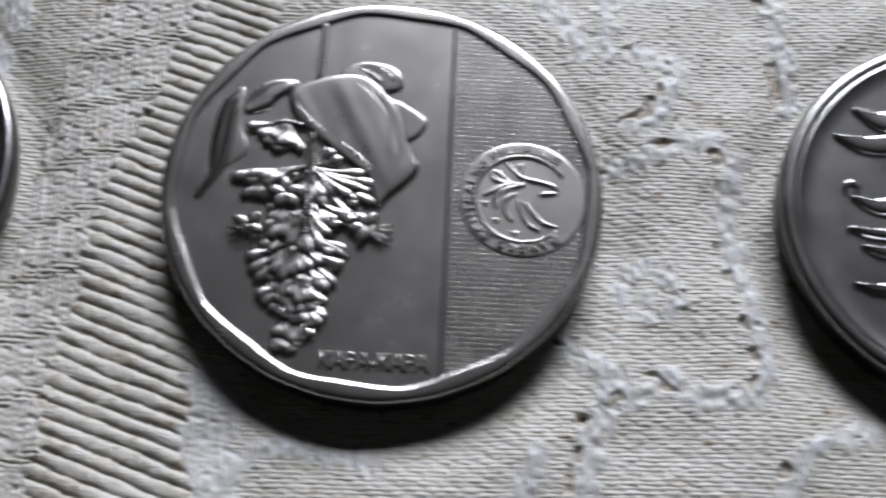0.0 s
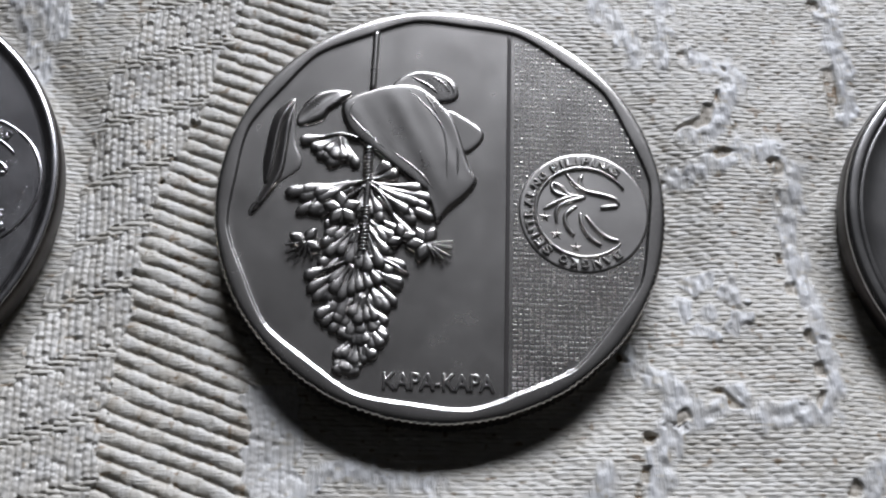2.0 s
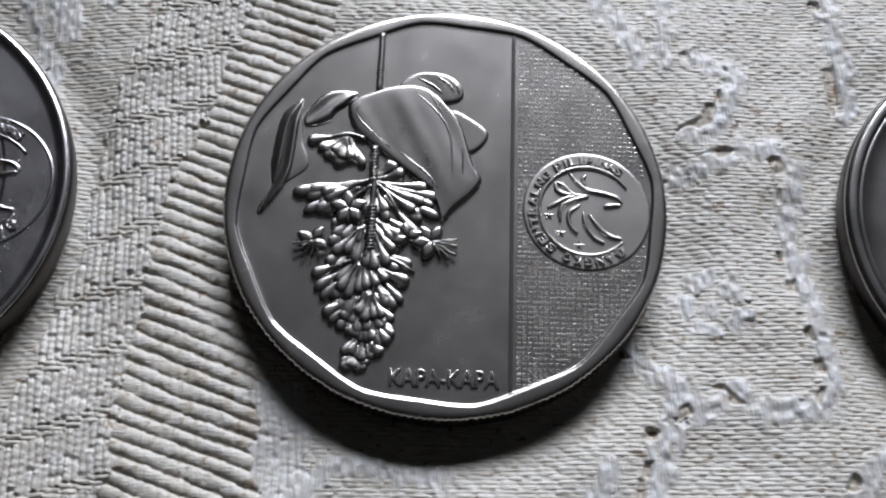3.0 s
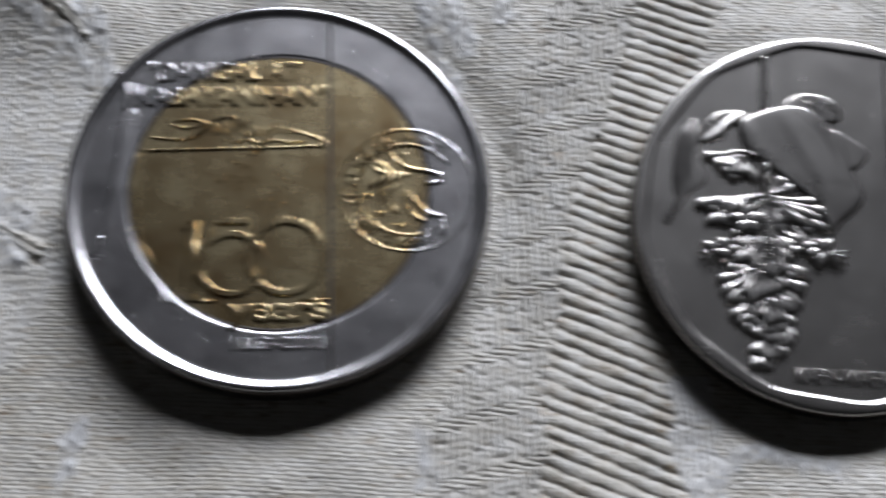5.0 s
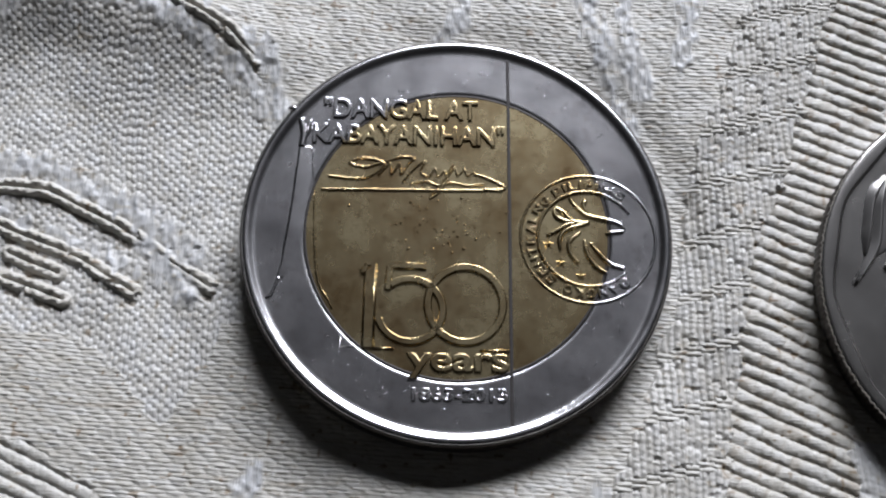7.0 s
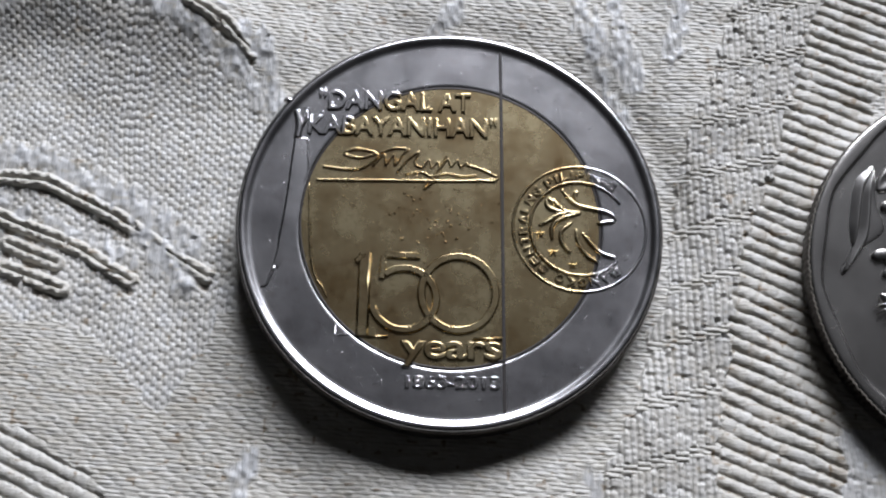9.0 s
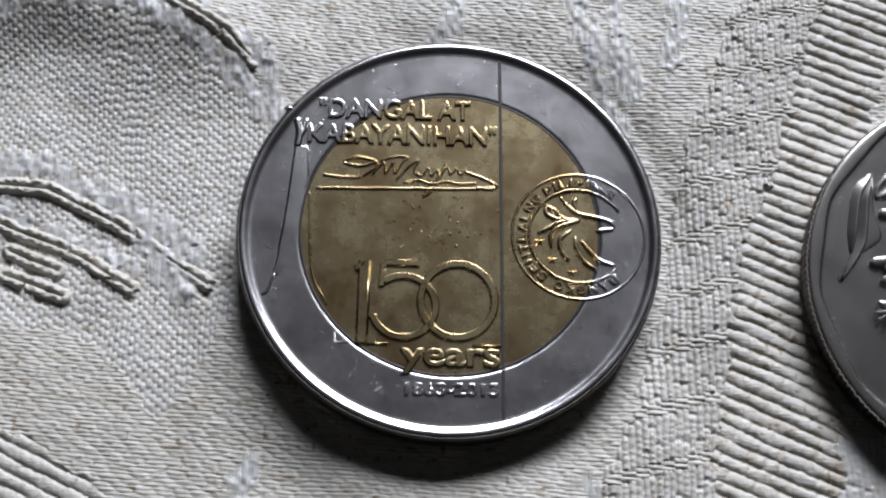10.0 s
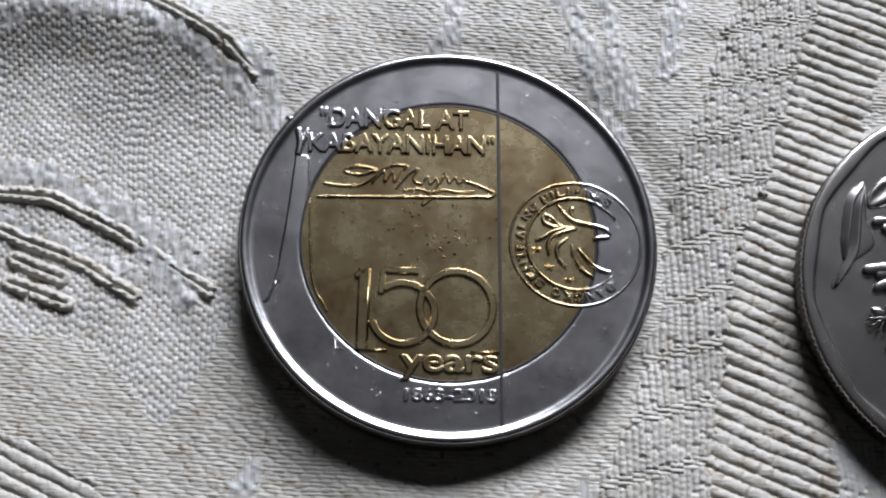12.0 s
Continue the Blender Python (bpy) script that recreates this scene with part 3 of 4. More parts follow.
# finely lettered panel beside the plain field: rows of tiny bars too small to read
bm = bmesh.new()
rng = random.Random(4)
for row in range(-38, 39):
    for col in range(26):
        xx, yy = 3.98 + 0.30 * col, 0.292 * row
        if not inside(xx + 0.12, yy + 0.13, 11.4) or inside(xx + 0.12 - 7.87, yy + 0.13 + 0.15, 3.74):
            continue
        tall = rng.uniform(0.026, 0.036)
        shapes = rng.choice((((0, 0, 0.10, 0.27), (0.16, 0, 0.09, 0.27), (0.05, 0.08, 0.16, 0.1)), ((0, 0, 0.10, 0.27), (0.08, 0.16, 0.17, 0.1)), ((0.02, 0, 0.2, 0.11), (0.02, 0.16, 0.2, 0.1), (0, 0, 0.09, 0.26)), ((0.02, 0.02, 0.21, 0.23),)))
        for ox, oy, w, d in shapes:
            w, d = w * 1.15, d * 0.9
            lo = [bm.verts.new((xx + ox + u * w, yy + oy + v * d, F - 0.02)) for u, v in ((0, 0), (1, 0), (1, 1), (0, 1))]
            hi = [bm.verts.new((xx + ox + w * (0.5 + u * 0.24), yy + oy + d * (0.5 + v * 0.2), F + tall)) for u, v in ((-1, -1), (1, -1), (1, 1), (-1, 1))]
            bm.faces.new(hi)
            for i in range(4):
                bm.faces.new((lo[i], lo[(i + 1) % 4], hi[(i + 1) % 4], hi[i]))
tagged(part("microtext_panel", bm, PANEL, coin_a, "rows of tiny raised bars", flat=True), kind="stuff")
# flat dark strip in place of a cut groove, its shade put into the colour
part("dividing_line", ridge([(3.67, -11.25), (3.67, 0), (3.67, 11.25)], 0.26, 0.012, F, profile=FLAT), GROOVE_SHADE, coin_a, "dark strip painted as a groove's shade across the face")
seal(coin_a, 7.87, -0.15, 3.6, F, PANEL)
letters("KAPA-KAPA", -2.78, 3.08, -10.68, -9.72, 0.10, F, coin_a, FROST, "raised plant name in capitals", turn=0.4, weight=-0.01)

# plant: coordinates are turned into the coin's own frame
def own(pts, yaw):
    c, s = math.cos(radians(-yaw)), math.sin(radians(-yaw))
    return [(a * c - b * s, a * s + b * c) for a, b in pts]


PA = lambda pts: own(pts, A_YAW)
fold = lambda x, y: 0.016 * math.sin(2.1 * (x * 0.85 + y * 0.45)) + 0.006 * math.sin(5.1 * (x * 0.9 + y * 0.45))
part("back_leaf", mound(PA([(-2.7, 7.3), (-1.7, 8.2), (-0.3, 8.25), (0.75, 7.7), (1.0, 6.7), (0.2, 6.3), (-1.1, 6.6)]), 0.16, F, power=7, swell=fold, crown=0.12), FROST, coin_a)
for g in ([(-1.6, 7.9), (-0.7, 7.4), (-0.2, 6.9)], [(-0.5, 8.0), (0.2, 7.5), (0.5, 6.9)], [(0.3, 7.8), (0.7, 7.3), (0.8, 6.8)]):
    part("leaf_vein", ridge(PA(g), 0.2, 0.07, F + 0.14, n=10, thin=(0.3, 0.3)), FROST, coin_a)
part("side_leaf", mound(PA([(0.4, 5.8), (1.4, 5.3), (2.35, 4.5), (2.25, 3.8), (1.4, 3.1), (0.6, 3.6), (0.3, 4.8)]), 0.16, F, power=7, crown=0.12), FROST, coin_a)
part("large_leaf", mound(PA([(-5.5, 6.2), (-4.0, 7.0), (-2.4, 7.4), (-1.1, 7.2), (0.0, 6.2), (0.85, 4.9), (1.5, 2.4), (1.95, 1.4), (1.4, 0.5), (0.4, -0.4), (-0.3, -1.2), (-0.25, 0.3), (-1.1, 0.9), (-3.5, 2.95), (-4.6, 3.85), (-5.3, 4.8)]), 0.30, F, n=96, rings=14, power=7, swell=fold, lip=0.1, crown=0.1), FROST, coin_a)
for g in ([(-0.9, 6.8), (-0.4, 5.9), (-0.2, 5.4)], [(-4.9, 6.2), (-5.1, 5.4), (-4.4, 4.5), (-3.2, 3.3)], [(0.95, 3.4), (0.9, 1.6)], [(-2.6, 3.0), (-1.2, 1.8), (-0.5, 0.8)], [(-1.8, 7.0), (0.1, 4.6), (0.3, 1.0)]):
    part("leaf_vein", ridge(PA(g), 0.15, 0.05, F + 0.28, n=12, thin=(0.2, 0.2)), FROST, coin_a)
part("curled_leaf", mound(PA([(-8.25, 6.5), (-9.1, 5.4), (-9.6, 3.2), (-9.8, 0.9), (-10.5, -0.3), (-10.4, -0.75), (-9.7, 0.2), (-9.1, 1.1), (-7.95, 2.0), (-7.8, 2.7), (-8.15, 3.7), (-8.2, 5.0)]), 0.05, F, rings=7), FROST, coin_a)
part("curled_edge", ridge(PA([(-8.3, 6.4), (-9.15, 5.2), (-9.55, 3.0), (-9.75, 1.2)]), 0.7, 0.24, F, profile=BLADE, thin=(0.2, 0.3)), FROST, coin_a)
part("curled_edge", ridge(PA([(-8.25, 6.2), (-8.75, 5.0), (-8.95, 3.2), (-9.25, 1.6), (-10.4, -0.6)]), 0.8, 0.28, F, profile=BLADE, thin=(0.2, 0.3)), FROST, coin_a)
part("small_leaf", mound(PA([(-8.0, 4.8), (-7.9, 5.8), (-6.8, 6.9), (-5.1, 6.95), (-5.5, 6.3), (-6.3, 5.7), (-6.7, 5.1)]), 0.18, F, swell=lambda x, y: 0.05 * math.sin(4 * (x - y))), FROST, coin_a)
part("stem", ridge(PA([(-3.66, 10.9), (-3.72, 9.5), (-3.86, 6.9)]), 0.40, 0.24, F, n=10, profile=FLAT), FROST, coin_a)
part("stem", ridge(PA([(-4.07, 3.4), (-4.05, 1.4), (-4.25, -1.4), (-4.5, -3.4)]), 0.55, 0.34, F), FROST, coin_a)
for i in range(30):
    b = 3.2 - i * 0.21
    if not -0.2 < b < 1.3:
        a = -4.06 - 0.012 * (3.2 - b) ** 1.6
        part("stem_ring", ridge(PA([(a - 0.27, b), (a + 0.27, b + 0.08)]), 0.13, 0.1, F + 0.3, n=3, smooth=False), FROST, coin_a)

# one bud: a stalk that swells to a rounded tip, along x
bm = bmesh.new()
rings = []
outline = [(1, 0), (0.94, 0.42), (0.72, 0.6), (0, 0.64), (-0.72, 0.6), (-0.94, 0.42), (-1, 0), (-0.7, -0.5), (0, -0.6), (0.7, -0.5)]
for i in range(15):
    s = i / 14
    w = max(0.0, min(1.0, (s - 0.3) / 0.55))
    r = 0.045 + 0.115 * w * w * (3 - 2 * w)
    if s > 0.86:
        r *= math.sqrt(max(0.05, 1 - ((s - 0.86) / 0.14) ** 2))
    rings.append([bm.verts.new((s, r * u, (0.6 * r + 0.05) * v)) for u, v in outline])
for a, b in zip(rings, rings[1:]):
    for j in range(10):
        bm.faces.new((a[j], a[(j + 1) % 10], b[(j + 1) % 10], b[j]))
bm.faces.new(rings[0])
bm.faces.new(rings[-1])
bmesh.ops.recalc_face_normals(bm, faces=bm.faces)
BUD = bpy.data.meshes.new("bud")
bm.to_mesh(BUD)
bm.free()
BUD.materials.append(FROST)
BUD.polygons.foreach_set("use_smooth", [True] * len(BUD.polygons))


def bud(parent, x0, y0, x1, y1, z, fat=1.0):
    d = math.hypot(x1 - x0, y1 - y0)
    ob = new("bud", BUD)
    ob.parent = parent
    ob.matrix_basis = Matrix.Translation((x0 * MM, y0 * MM, z * MM)) @ Matrix.Rotation(math.atan2(y1 - y0, x1 - x0), 4, "Z") @ Matrix.Diagonal((d * MM, 1.95 * fat * MM, 1.5 * fat * MM, 1))


# fans of buds down the cluster: origin, first and last angle, reach, how many, lift
FANS = [
    (-4.7, -8.5, 222, 300, 1.45, 5, 0.02), (-4.5, -7.5, 222, 314, 1.65, 5, 0.05), (-4.4, -6.6, 218, 320, 2.0, 6, 0.05),
    (-4.4, -5.1, 210, 316, 2.6, 7, 0.05), (-4.4, -5.3, 238, 298, 1.9, 3, 0.15),
    (-4.6, -3.1, 197, 340, 3.4, 9, 0.04), (-4.6, -3.1, 228, 312, 2.6, 4, 0.15),
    (-4.3, -1.0, 208, 328, 3.0, 7, 0.03), (-4.3, -1.0, 218, 312, 2.8, 5, 0.15),
    (-4.18, 1.3, 187, 224, 4.1, 5, 0.06), (-4.18, 1.3, 193, 214, 3.1, 2, 0.15), (-4.18, 1.3, 308, 352, 4.0, 6, 0.06), (-4.18, 1.3, 318, 338, 3.0, 2, 0.15), (-4.18, 1.2, 238, 300, 2.3, 4, 0.1),
    (-4.4, -0.2, 205, 335, 2.7, 7, 0.02), (-4.5, -2.2, 205, 335, 2.9, 7, 0.02), (-4.5, -4.2, 212, 328, 2.7, 7, 0.02), (-4.5, -5.9, 218, 320, 2.2, 5, 0.02),
    (-5.75, 4.2, 188, 302, 2.1, 7, 0.06), (-5.5, 4.0, 222, 285, 1.45, 3, 0.15), (-4.0, 1.5, 0, 52, 1.7, 3, 0.06),
]
rng = random.Random(9)
for ox, oy, a0, a1, reach, count, lift in FANS:
    count, reach = round(count * 1.45), reach * 1.05
    for i in range(count):
        a = radians(a0 + (a1 - a0) * (i + 0.5) / count + rng.uniform(-4, 4))
        d = reach * rng.uniform(0.78, 1.06)
        ox, oy = ox + rng.uniform(-0.09, 0.09), oy + rng.uniform(-0.09, 0.09)
        s = 0.25 if reach > 2.5 else 0.1
        (x0, y0), (x1, y1) = PA([(ox + d * s * math.cos(a), oy + d * s * math.sin(a)), (ox + d * math.cos(a), oy + d * math.sin(a))])
        bud(coin_a, x0, y0, x1, y1, F + lift + 0.05, rng.uniform(0.85, 1.15))
for ends in ([(-4.1, 1.3), (-5.6, 1.0), (-7.2, 0.3)], [(-4.1, 1.3), (-2.8, 0.7), (-1.4, -0.5)], [(-4.1, 1.3), (-3.2, 0.3), (-2.6, -0.9)], [(-4.2, 1.0), (-5.4, 0.1), (-6.6, -0.9)], [(-4.6, 3.9), (-5.6, 4.2), (-6.8, 3.9)],
             [(-4.4, -3.2), (-4.0, -4.6), (-4.2, -6.6)], [(-4.4, -3.2), (-5.4, -3.6), (-6.8, -4.2)], [(-4.4, -3.2), (-3.2, -3.4), (-1.8, -4.2)]):
    part("branch", ridge(PA(ends), 0.34, 0.3, F, n=14, thin=(1.0, 0.4)), FROST, coin_a)


def bloom(parent, x, y, z, size, angles, threads):
    for a in angles:
        u, w = math.cos(radians(a)), math.sin(radians(a))
        g = [(x, y), (x + size * (0.5 * u - 0.34 * w), y + size * (0.5 * w + 0.34 * u)), (x + size * u, y + size * w), (x + size * (0.5 * u + 0.34 * w), y + size * (0.5 * w - 0.34 * u))]
        part("petal", mound(PA(g), 0.16, z, n=20, rings=5), FROST, parent)
    for a, d in threads:
        u, w = math.cos(radians(a)), math.sin(radians(a))
        part("stamen", ridge(PA([(x, y), (x + d * 0.5 * u - 0.08 * w, y + d * 0.5 * w), (x + d * u, y + d * w)]), 0.11, 0.12, z, n=8), FROST, parent)


bloom(coin_a, -5.45, -0.45, F + 0.26, 1.05, (20, 95, 165, 235, 310), ((240, 0.8), (265, 0.9), (290, 0.8)))
bloom(coin_a, -7.4, -2.4, F + 0.24, 0.95, (55, 150, 330), ((190, 1.1), (215, 1.2), (240, 1.2), (265, 1.0), (290, 1.1)))
bloom(coin_a, -0.9, -2.45, F + 0.24, 1.05, (60, 120, 185, 250), ((350, 1.5), (5, 1.5), (330, 1.6), (315, 1.4), (300, 1.0)))
bloom(coin_a, -2.2, -2.2, F + 0.26, 0.9, (20, 100, 200), ())

# ---- ten unit coin: brass core in a steel ring ----
coin_b = coin("coin", B_X, B_Y, BASE, B_SLOPE, B_YAW, "bimetal coin with a brass core in a dull steel ring")
G = 1.70
part("ring", turned([(9.40, 0.3, 0, 0), (9.37, G - 0.06, 0, 0), (9.39, G - 0.035, 0, 0), (9.44, G, 0, 0), (9.6, G, 0, 0), (11.6, G, 0, 0), (12.2, G + 0.002, 0, 0), (12.36, G + 0.008, 0, 0), (12.48, G + 0.045, 0, 0), (12.58, G + 0.104, 0, 0), (12.68, G + 0.158, 0, 0), (12.77, G + 0.188, 0, 0), (12.85, G + 0.197, 0, 0),
      (12.93, G + 0.188, 0, 0), (13.02, G + 0.15, 0, 0), (13.11, G + 0.085, 0, 0), (12.8, G - 0.1, 0, 0)], 256), SATIN, coin_b, "dull steel outer ring")
part("plain_edge", turned([(12.8, G - 0.06, 0, 0), (13.105, G + 0.09, 0, 0), (13.17, G + 0.01, 0, 0), (13.21, G - 0.1, 0, 0), (13.23, G - 0.25, 0, 0), (13.22, 0.25, 0, 0), (13.15, 0.08, 0, 0), (12.95, 0, 0, 0), (9.5, 0, 0, 0), (9.40, 0.3, 0, 0)], 256), EDGE, coin_b, "smooth edge coloured dark to deepen the shade")
# dark ring laid over the gap, painting in its shade
part("joint", turned([(9.19, G - 0.03, 0, 0), (9.21, G + 0.008, 0, 0), (9.36, G + 0.008, 0, 0), (9.37, G - 0.03, 0, 0)], 192), GROOVE_SHADE, coin_b, "dark ring painted as shade over the joint of core and ring")
part("core", turned([(0, G, 0, 0), (5, G, 0, 0), (9.1, G, 0, 0), (9.2, G, 0, 0), (9.27, G, 0, 0), (9.29, G - 0.002, 0, 0), (9.31, G - 0.05, 0, 0), (9.32, 0.3, 0, 0), (9.2, 0.02, 0, 0), (0, 0.02, 0, 0)], 192), BRASS, coin_b, "tarnished golden brass core")
PB = lambda pts: own(pts, B_YAW)
BI = (SATIN, BRASS)


def both(name, bm, label="", materials=BI):
    ob = part(name, bm, materials, coin_b, label)
    two_tone(ob.data, 9.33)
    return ob


# same painted groove shade, on ring and core
both("dividing_line", ridge([(3.2, -12.05), (3.2, 0), (3.2, 12.05)], 0.24, 0.012, G, profile=FLAT, n=80), "dark strip painted as a groove's shade across the face", (GROOVE_SHADE, GROOVE_SHADE))
seal(coin_b, 8.0, -0.2, 4.15, G, BI, core=9.33, plate=False)
letters('"DANGAL AT', -8.45, 1.28, 7.55, 8.98, 0.13, G, coin_b, BI, "raised motto words in slanted capitals", core=9.33, weight=-0.005)
letters('KABAYANIHAN"', -9.08, 2.95, 5.80, 7.18, 0.13, G, coin_b, BI, "raised motto words in slanted capitals", core=9.33, weight=-0.005)
# flourish: plain strokes with no lettering
for p, w in (([(-8.0, 3.6), (-6.6, 3.45), (-5.5, 3.6), (-4.6, 4.5), (-5.9, 4.85), (-6.7, 4.5), (-5.7, 4.25), (-4.7, 4.55)], 0.2),
             ([(-4.9, 3.7), (-4.2, 4.5), (-4.1, 3.8), (-3.6, 4.5), (-3.5, 3.8), (-3.0, 4.6), (-2.7, 4.9), (-3.6, 4.95), (-4.4, 4.6)], 0.16),
             ([(-3.4, 3.3), (-2.6, 4.3), (-2.0, 4.7), (-2.3, 4.0), (-1.8, 3.7), (-1.4, 4.2), (-1.2, 3.7), (-0.8, 4.1), (-0.7, 3.6), (-0.2, 4.3), (0.0, 3.8), (0.4, 4.2), (0.6, 3.8), (1.0, 4.1)], 0.15),
             ([(-0.3, 4.5), (-0.9, 3.4), (-1.7, 2.3), (-1.2, 2.6), (-0.6, 3.5)], 0.15),
             ([(-2.9, 3.2), (-1.9, 3.35), (-1.2, 3.1), (-0.3, 3.3), (0.6, 3.15), (1.6, 3.25)], 0.16),
             ([(1.0, 3.95), (2.0, 3.6), (2.9, 3.1), (2.6, 2.85), (1.6, 2.9)], 0.2), ([(-8.4, 2.68), (-4.0, 2.74), (1.0, 2.82), (2.8, 2.98)], 0.2)):
    both("flourish", ridge(p, w, 0.12, G, n=60))
# large numerals: bands with flat tops
def band(p, w, **k):
    ob = both("numeral", ridge(PB(p), w, 0.15, G, profile=BEVEL, **k), "large raised numeral with a flat top")
    ob.data.polygons.foreach_set("use_smooth", [abs(f.normal.z) < 0.97 for f in ob.data.polygons])


band([(-5.1, -2.4), (-4.9, -7.62)], 0.8, smooth=False)
band([(-5.62, -2.95), (-5.05, -2.55)], 0.4, smooth=False)
band([(-3.95, -2.42), (-1.75, -2.34)], 0.46, smooth=False)
band([(-3.95, -2.5), (-3.98, -3.95)], 0.42, smooth=False)
oval = lambda cx, cy, rx, ry, a0, a1, n: [(cx + rx * math.cos(radians(a0 + (a1 - a0) * i / n)), cy + ry * math.sin(radians(a0 + (a1 - a0) * i / n))) for i in range(n + 1)]
band(oval(-2.55, -5.15, 1.95, 1.95, 130, -160, 60), 0.5, smooth=False)
band(oval(0.72, -4.55, 2.25, 2.35, 0, 360, 72)[:-1], 0.52, smooth=False, closed=True)
for p in ([(-4.6, -7.66), (-3.35, -7.58)], [(1.75, -7.34), (3.5, -7.24)]):
    both("base_line", ridge(PB(p), 0.2, 0.1, G, smooth=False))
letters("years", -3.0, 3.05, -9.25, -7.62, 0.13, G, coin_b, BI, "raised word in lower case letters", core=9.33)
letters("1863-2013", -2.68, 2.95, -10.52, -9.72, 0.10, G, coin_b, BI, "raised anniversary dates", core=9.33)
both("corner_mark", ridge(PB([(-6.54, -6.86), (-6.5, -7.68), (-5.55, -7.63)]), 0.1, 0.05, G, smooth=False))
# long knife on the ring and the straight edge beside it
both("knife_back", ridge(PB([(-10.4, -3.7), (-9.95, -2.4), (-9.75, -0.3), (-9.65, 1.8), (-9.6, 4.0), (-9.6, 5.0)]), 1.3, 0.085, G, n=40, profile=SLAB, thin=(0.4, 0.9)))
both("knife_edge", ridge(PB([(-9.95, 5.0), (-9.5, 5.02), (-9.3, 4.7), (-9.15, 3.6), (-9.0, 2.2)]), 0.15, 0.05, G, n=24, thin=(0.7, 0.3)))
both("knife_handle", ridge(PB([(-10.0, 5.0), (-9.95, 5.9), (-10.2, 6.9)]), 0.5, 0.16, G, n=12))
both("knife_handle", ridge(PB([(-9.85, 5.6), (-9.6, 6.3), (-9.55, 6.95)]), 0.3, 0.15, G, n=12, thin=(0.6, 0.4)))
both("knife_tip", ridge(PB([(-10.5, -3.6), (-10.75, -4.4), (-10.9, -4.85), (-11.2, -5.0)]), 0.22, 0.1, G, n=10, thin=(1, 0.4)))
both("straight_edge", ridge(PB([(-8.95, 2.0), (-8.75, 0.0), (-8.5, -2.0), (-8.3, -3.2), (-7.95, -4.2), (-7.5, -4.8), (-7.2, -5.4)]), 0.2, 0.1, G, n=30, thin=(0.4, 0.6)))
both("edge_nick", mound(PB([(-11.1, 7.5), (-10.8, 7.75), (-10.4, 7.5), (-10.7, 7.3)]), 0.28, G, n=16, rings=4))
# hairline scratches on the ring
bm = bmesh.new()
rng = random.Random(12)
for i in range(150):
    a, q = rng.uniform(0, 2 * math.pi), rng.uniform(9.7, 12.0)
    d, e = rng.uniform(0, math.pi), rng.uniform(0.12, 0.5)
    x0, y0 = q * math.cos(a), q * math.sin(a)
    ridge([(x0, y0), (x0 + e * math.cos(d), y0 + e * math.sin(d))], 0.04, 0.014, G, smooth=False, bm=bm)
tagged(both("scuffing", bm, "fine bright scratches"), kind="stuff")
# scattered grains in the middle of the core
bm = bmesh.new()
rng = random.Random(5)
for i in range(70):
    a, b = rng.gauss(-1.2, 1.5), rng.gauss(0.3, 1.2)
    r = rng.uniform(0.04, 0.10)
    made = bmesh.ops.create_icosphere(bm, subdivisions=1, radius=r)["verts"]
    bmesh.ops.scale(bm, vec=(1, 1, 0.8), verts=made)
    bmesh.ops.translate(bm, vec=(a, b, G), verts=made)
tagged(both("grains", bm, "scattered tiny raised grains"), kind="stuff")

# ---- one unit coin: polished steel with orchid petals ----
coin_c = coin("coin", C_X, C_Y, BASE, C_SLOPE, C_YAW, "small polished steel coin with curved orchid petals on cloth")
part("body", turned([(0, F, 0, 0), (9.4, F, 0, 0), (9.8, F + 0.01, 0, 0), (10.2, F + 0.06, 0, 0), (10.5, F + 0.13, 0, 0), (10.62, F + 0.16, 0, 0), (10.66, F + 0.13, 0, 0), (10.72, F + 0.13, 0, 0), (10.78, F + 0.21, 0, 0), (10.9, F + 0.24, 0, 0), (11.2, F + 0.23, 0, 0), (11.32, F + 0.18, 0, 0), (11.44, F + 0.06, 0, 0), (11.49, F + 0.0, 0, 0), (11.52, F - 0.1, 0, 0), (11.2, F - 0.2, 0, 0)], 256), WORN, coin_c)
part("plain_edge", turned([(11.2, F - 0.12, 0, 0), (11.52, F - 0.1, 0, 0), (11.55, F - 0.2, 0, 0), (11.55, 0.25, 0, 0), (11.45, 0.08, 0, 0), (11.2, 0, 0, 0), (0, 0, 0, 0)], 256), EDGE, coin_c, "smooth edge coloured dark to deepen the shade")
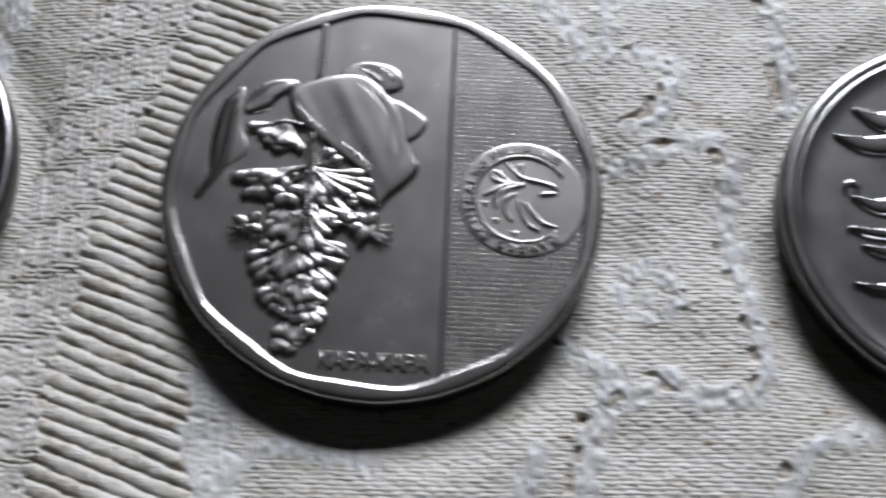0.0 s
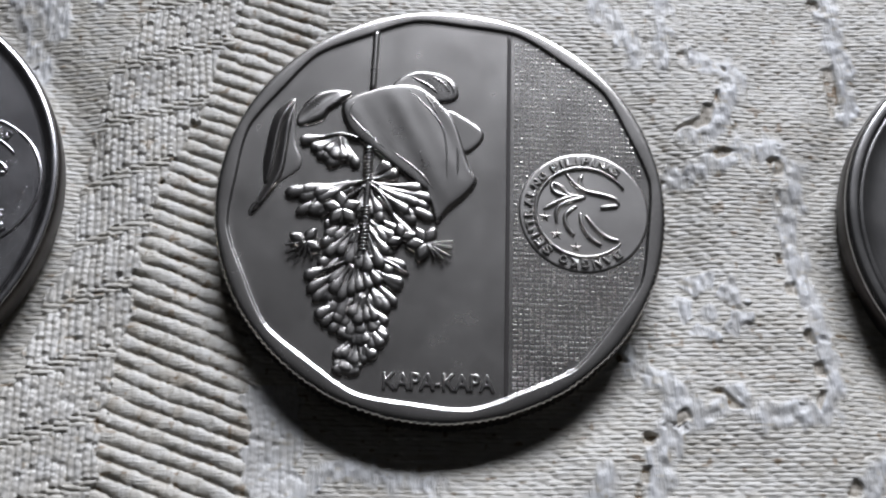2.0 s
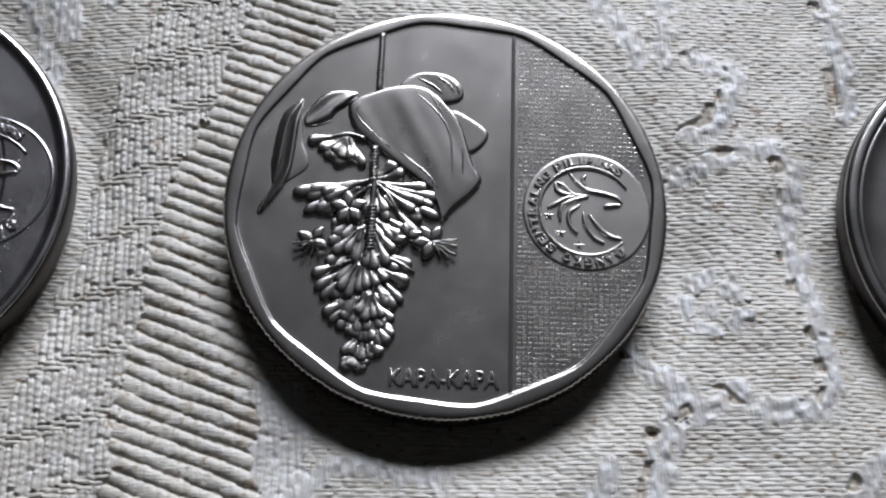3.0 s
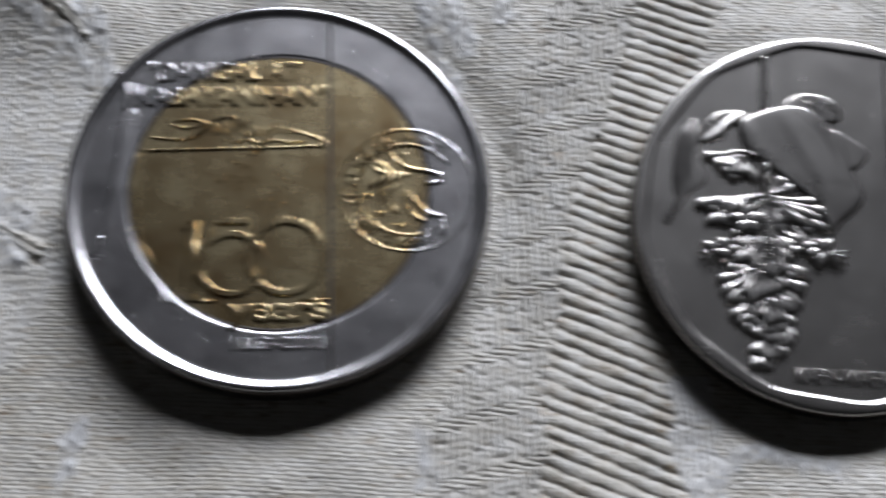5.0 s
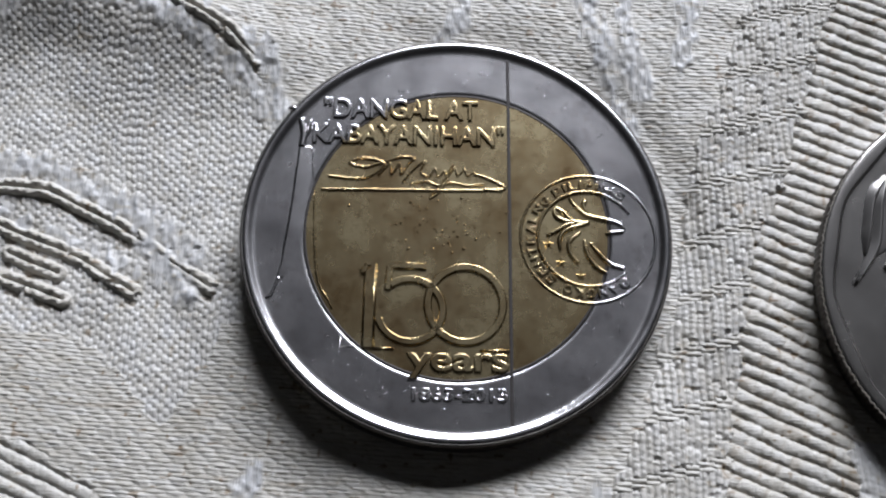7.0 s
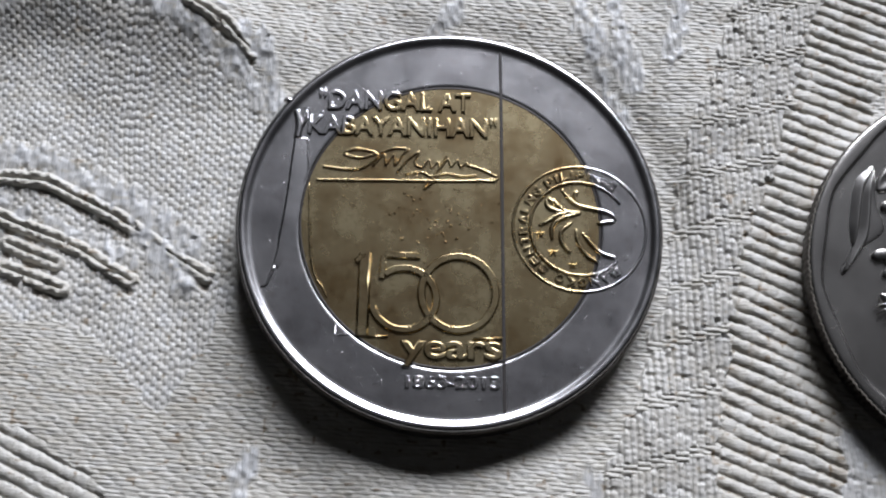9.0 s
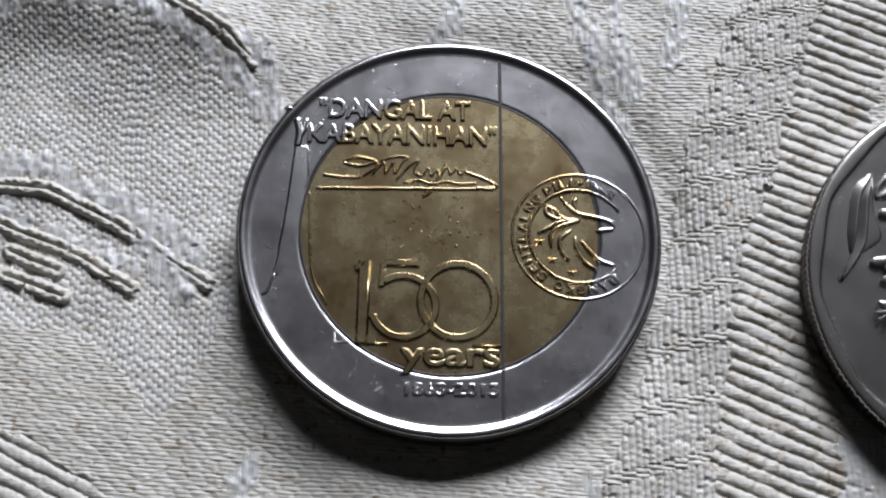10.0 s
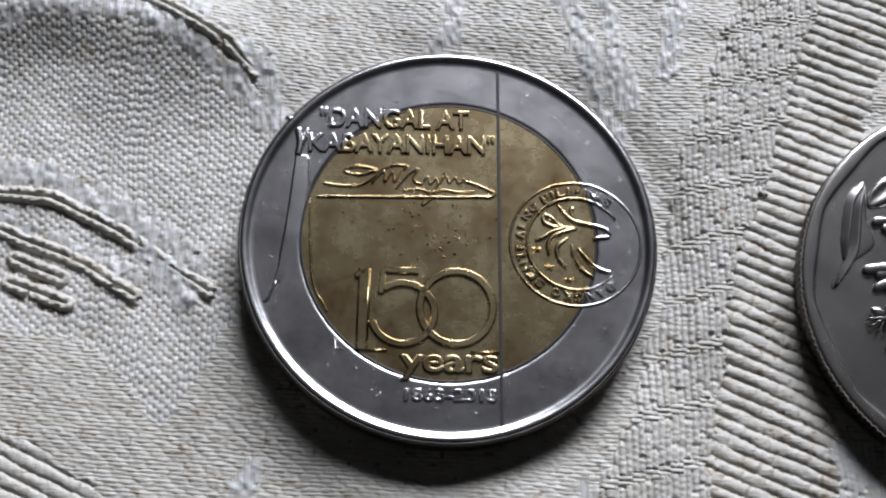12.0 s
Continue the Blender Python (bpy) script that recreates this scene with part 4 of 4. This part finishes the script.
for tip, reach, deep, dip in (((-6.7, 6.85), 4.2, 1.35, 0.35), ((-8.0, 5.1), 5.4, 1.25, 0.0), ((-7.5, 1.1), 4.0, 1.05, 0.15), ((-7.95, -0.8), 4.2, 0.62, 0.25), ((-7.3, -1.95), 3.4, 0.75, 0.0), ((-8.05, -4.2), 3.8, 0.7, 0.0)):
    # crescents: a hooked tip, a hollow upper edge and a full belly
    g = lambda u, v: (tip[0] + u * reach, tip[1] - v * deep - dip * u)
    part("petal", mound([g(0, 0), g(0.12, 0.12), g(0.32, 0.12), g(0.6, 0.0), g(0.95, 0.05), g(1.0, 0.4), g(0.7, 0.95), g(0.38, 1.0), g(0.16, 0.62)], 0.3, F, n=36, power=3), WORN, coin_c)
part("tendril", ridge([(-7.72, 1.2), (-7.74, 1.75), (-7.35, 2.05), (-7.02, 1.7), (-7.2, 1.15)], 0.34, 0.2, F, n=20, thin=(0.4, 0.6)), WORN, coin_c)
part("plant_stem", ridge([(-3.6, 7.5), (-3.2, 2.0), (-3.4, -3.0), (-3.6, -7.5)], 0.7, 0.3, F), WORN, coin_c)


# ---- loose fibres on the cloth ----
LINT, _, _ = nodes_of("lint", (0.75, 0.73, 0.68), 0.0, 0.7)


def fibre(x, y, turn, size, label):
    """A thin curled thread end lying on the weave."""
    bm = bmesh.new()
    path = catmull([(-0.5 * size, -0.12 * size, 0.10), (-0.2 * size, 0.16 * size, 0.22), (0.2 * size, 0.14 * size, 0.24), (0.5 * size, -0.1 * size, 0.10)], 16, False)
    rings = []
    for k, q in enumerate(path):
        d = (path[min(15, k + 1)] - path[max(0, k - 1)]).normalized()
        u = d.cross(Vector((0, 0, 1))).normalized()
        v = d.cross(u)
        rings.append([bm.verts.new(q + (u * math.cos(a) + v * math.sin(a)) * 0.028) for a in (0, 1.257, 2.513, 3.77, 5.027)])
    for a, b in zip(rings, rings[1:]):
        for k in range(5):
            bm.faces.new((a[k], a[(k + 1) % 5], b[(k + 1) % 5], b[k]))
    bm.faces.new(rings[0])
    bm.faces.new(rings[-1])
    ob = part("lint_fibre", bm, LINT, None)
    ob.matrix_basis = pose(x * MM, y * MM, 0.0, 0, 0, turn)
    return tagged(ob, label, "fibre", "loose fibres")


fibre(-48.3, 26.2, 25, 0.9, "short pale thread end curled on the tablecloth")
fibre(-23.6, 44.6, -50, 1.1, "short pale thread end curled on the tablecloth")
fibre(12.9, 44.9, 70, 1.0, "short pale thread end curled on the tablecloth")
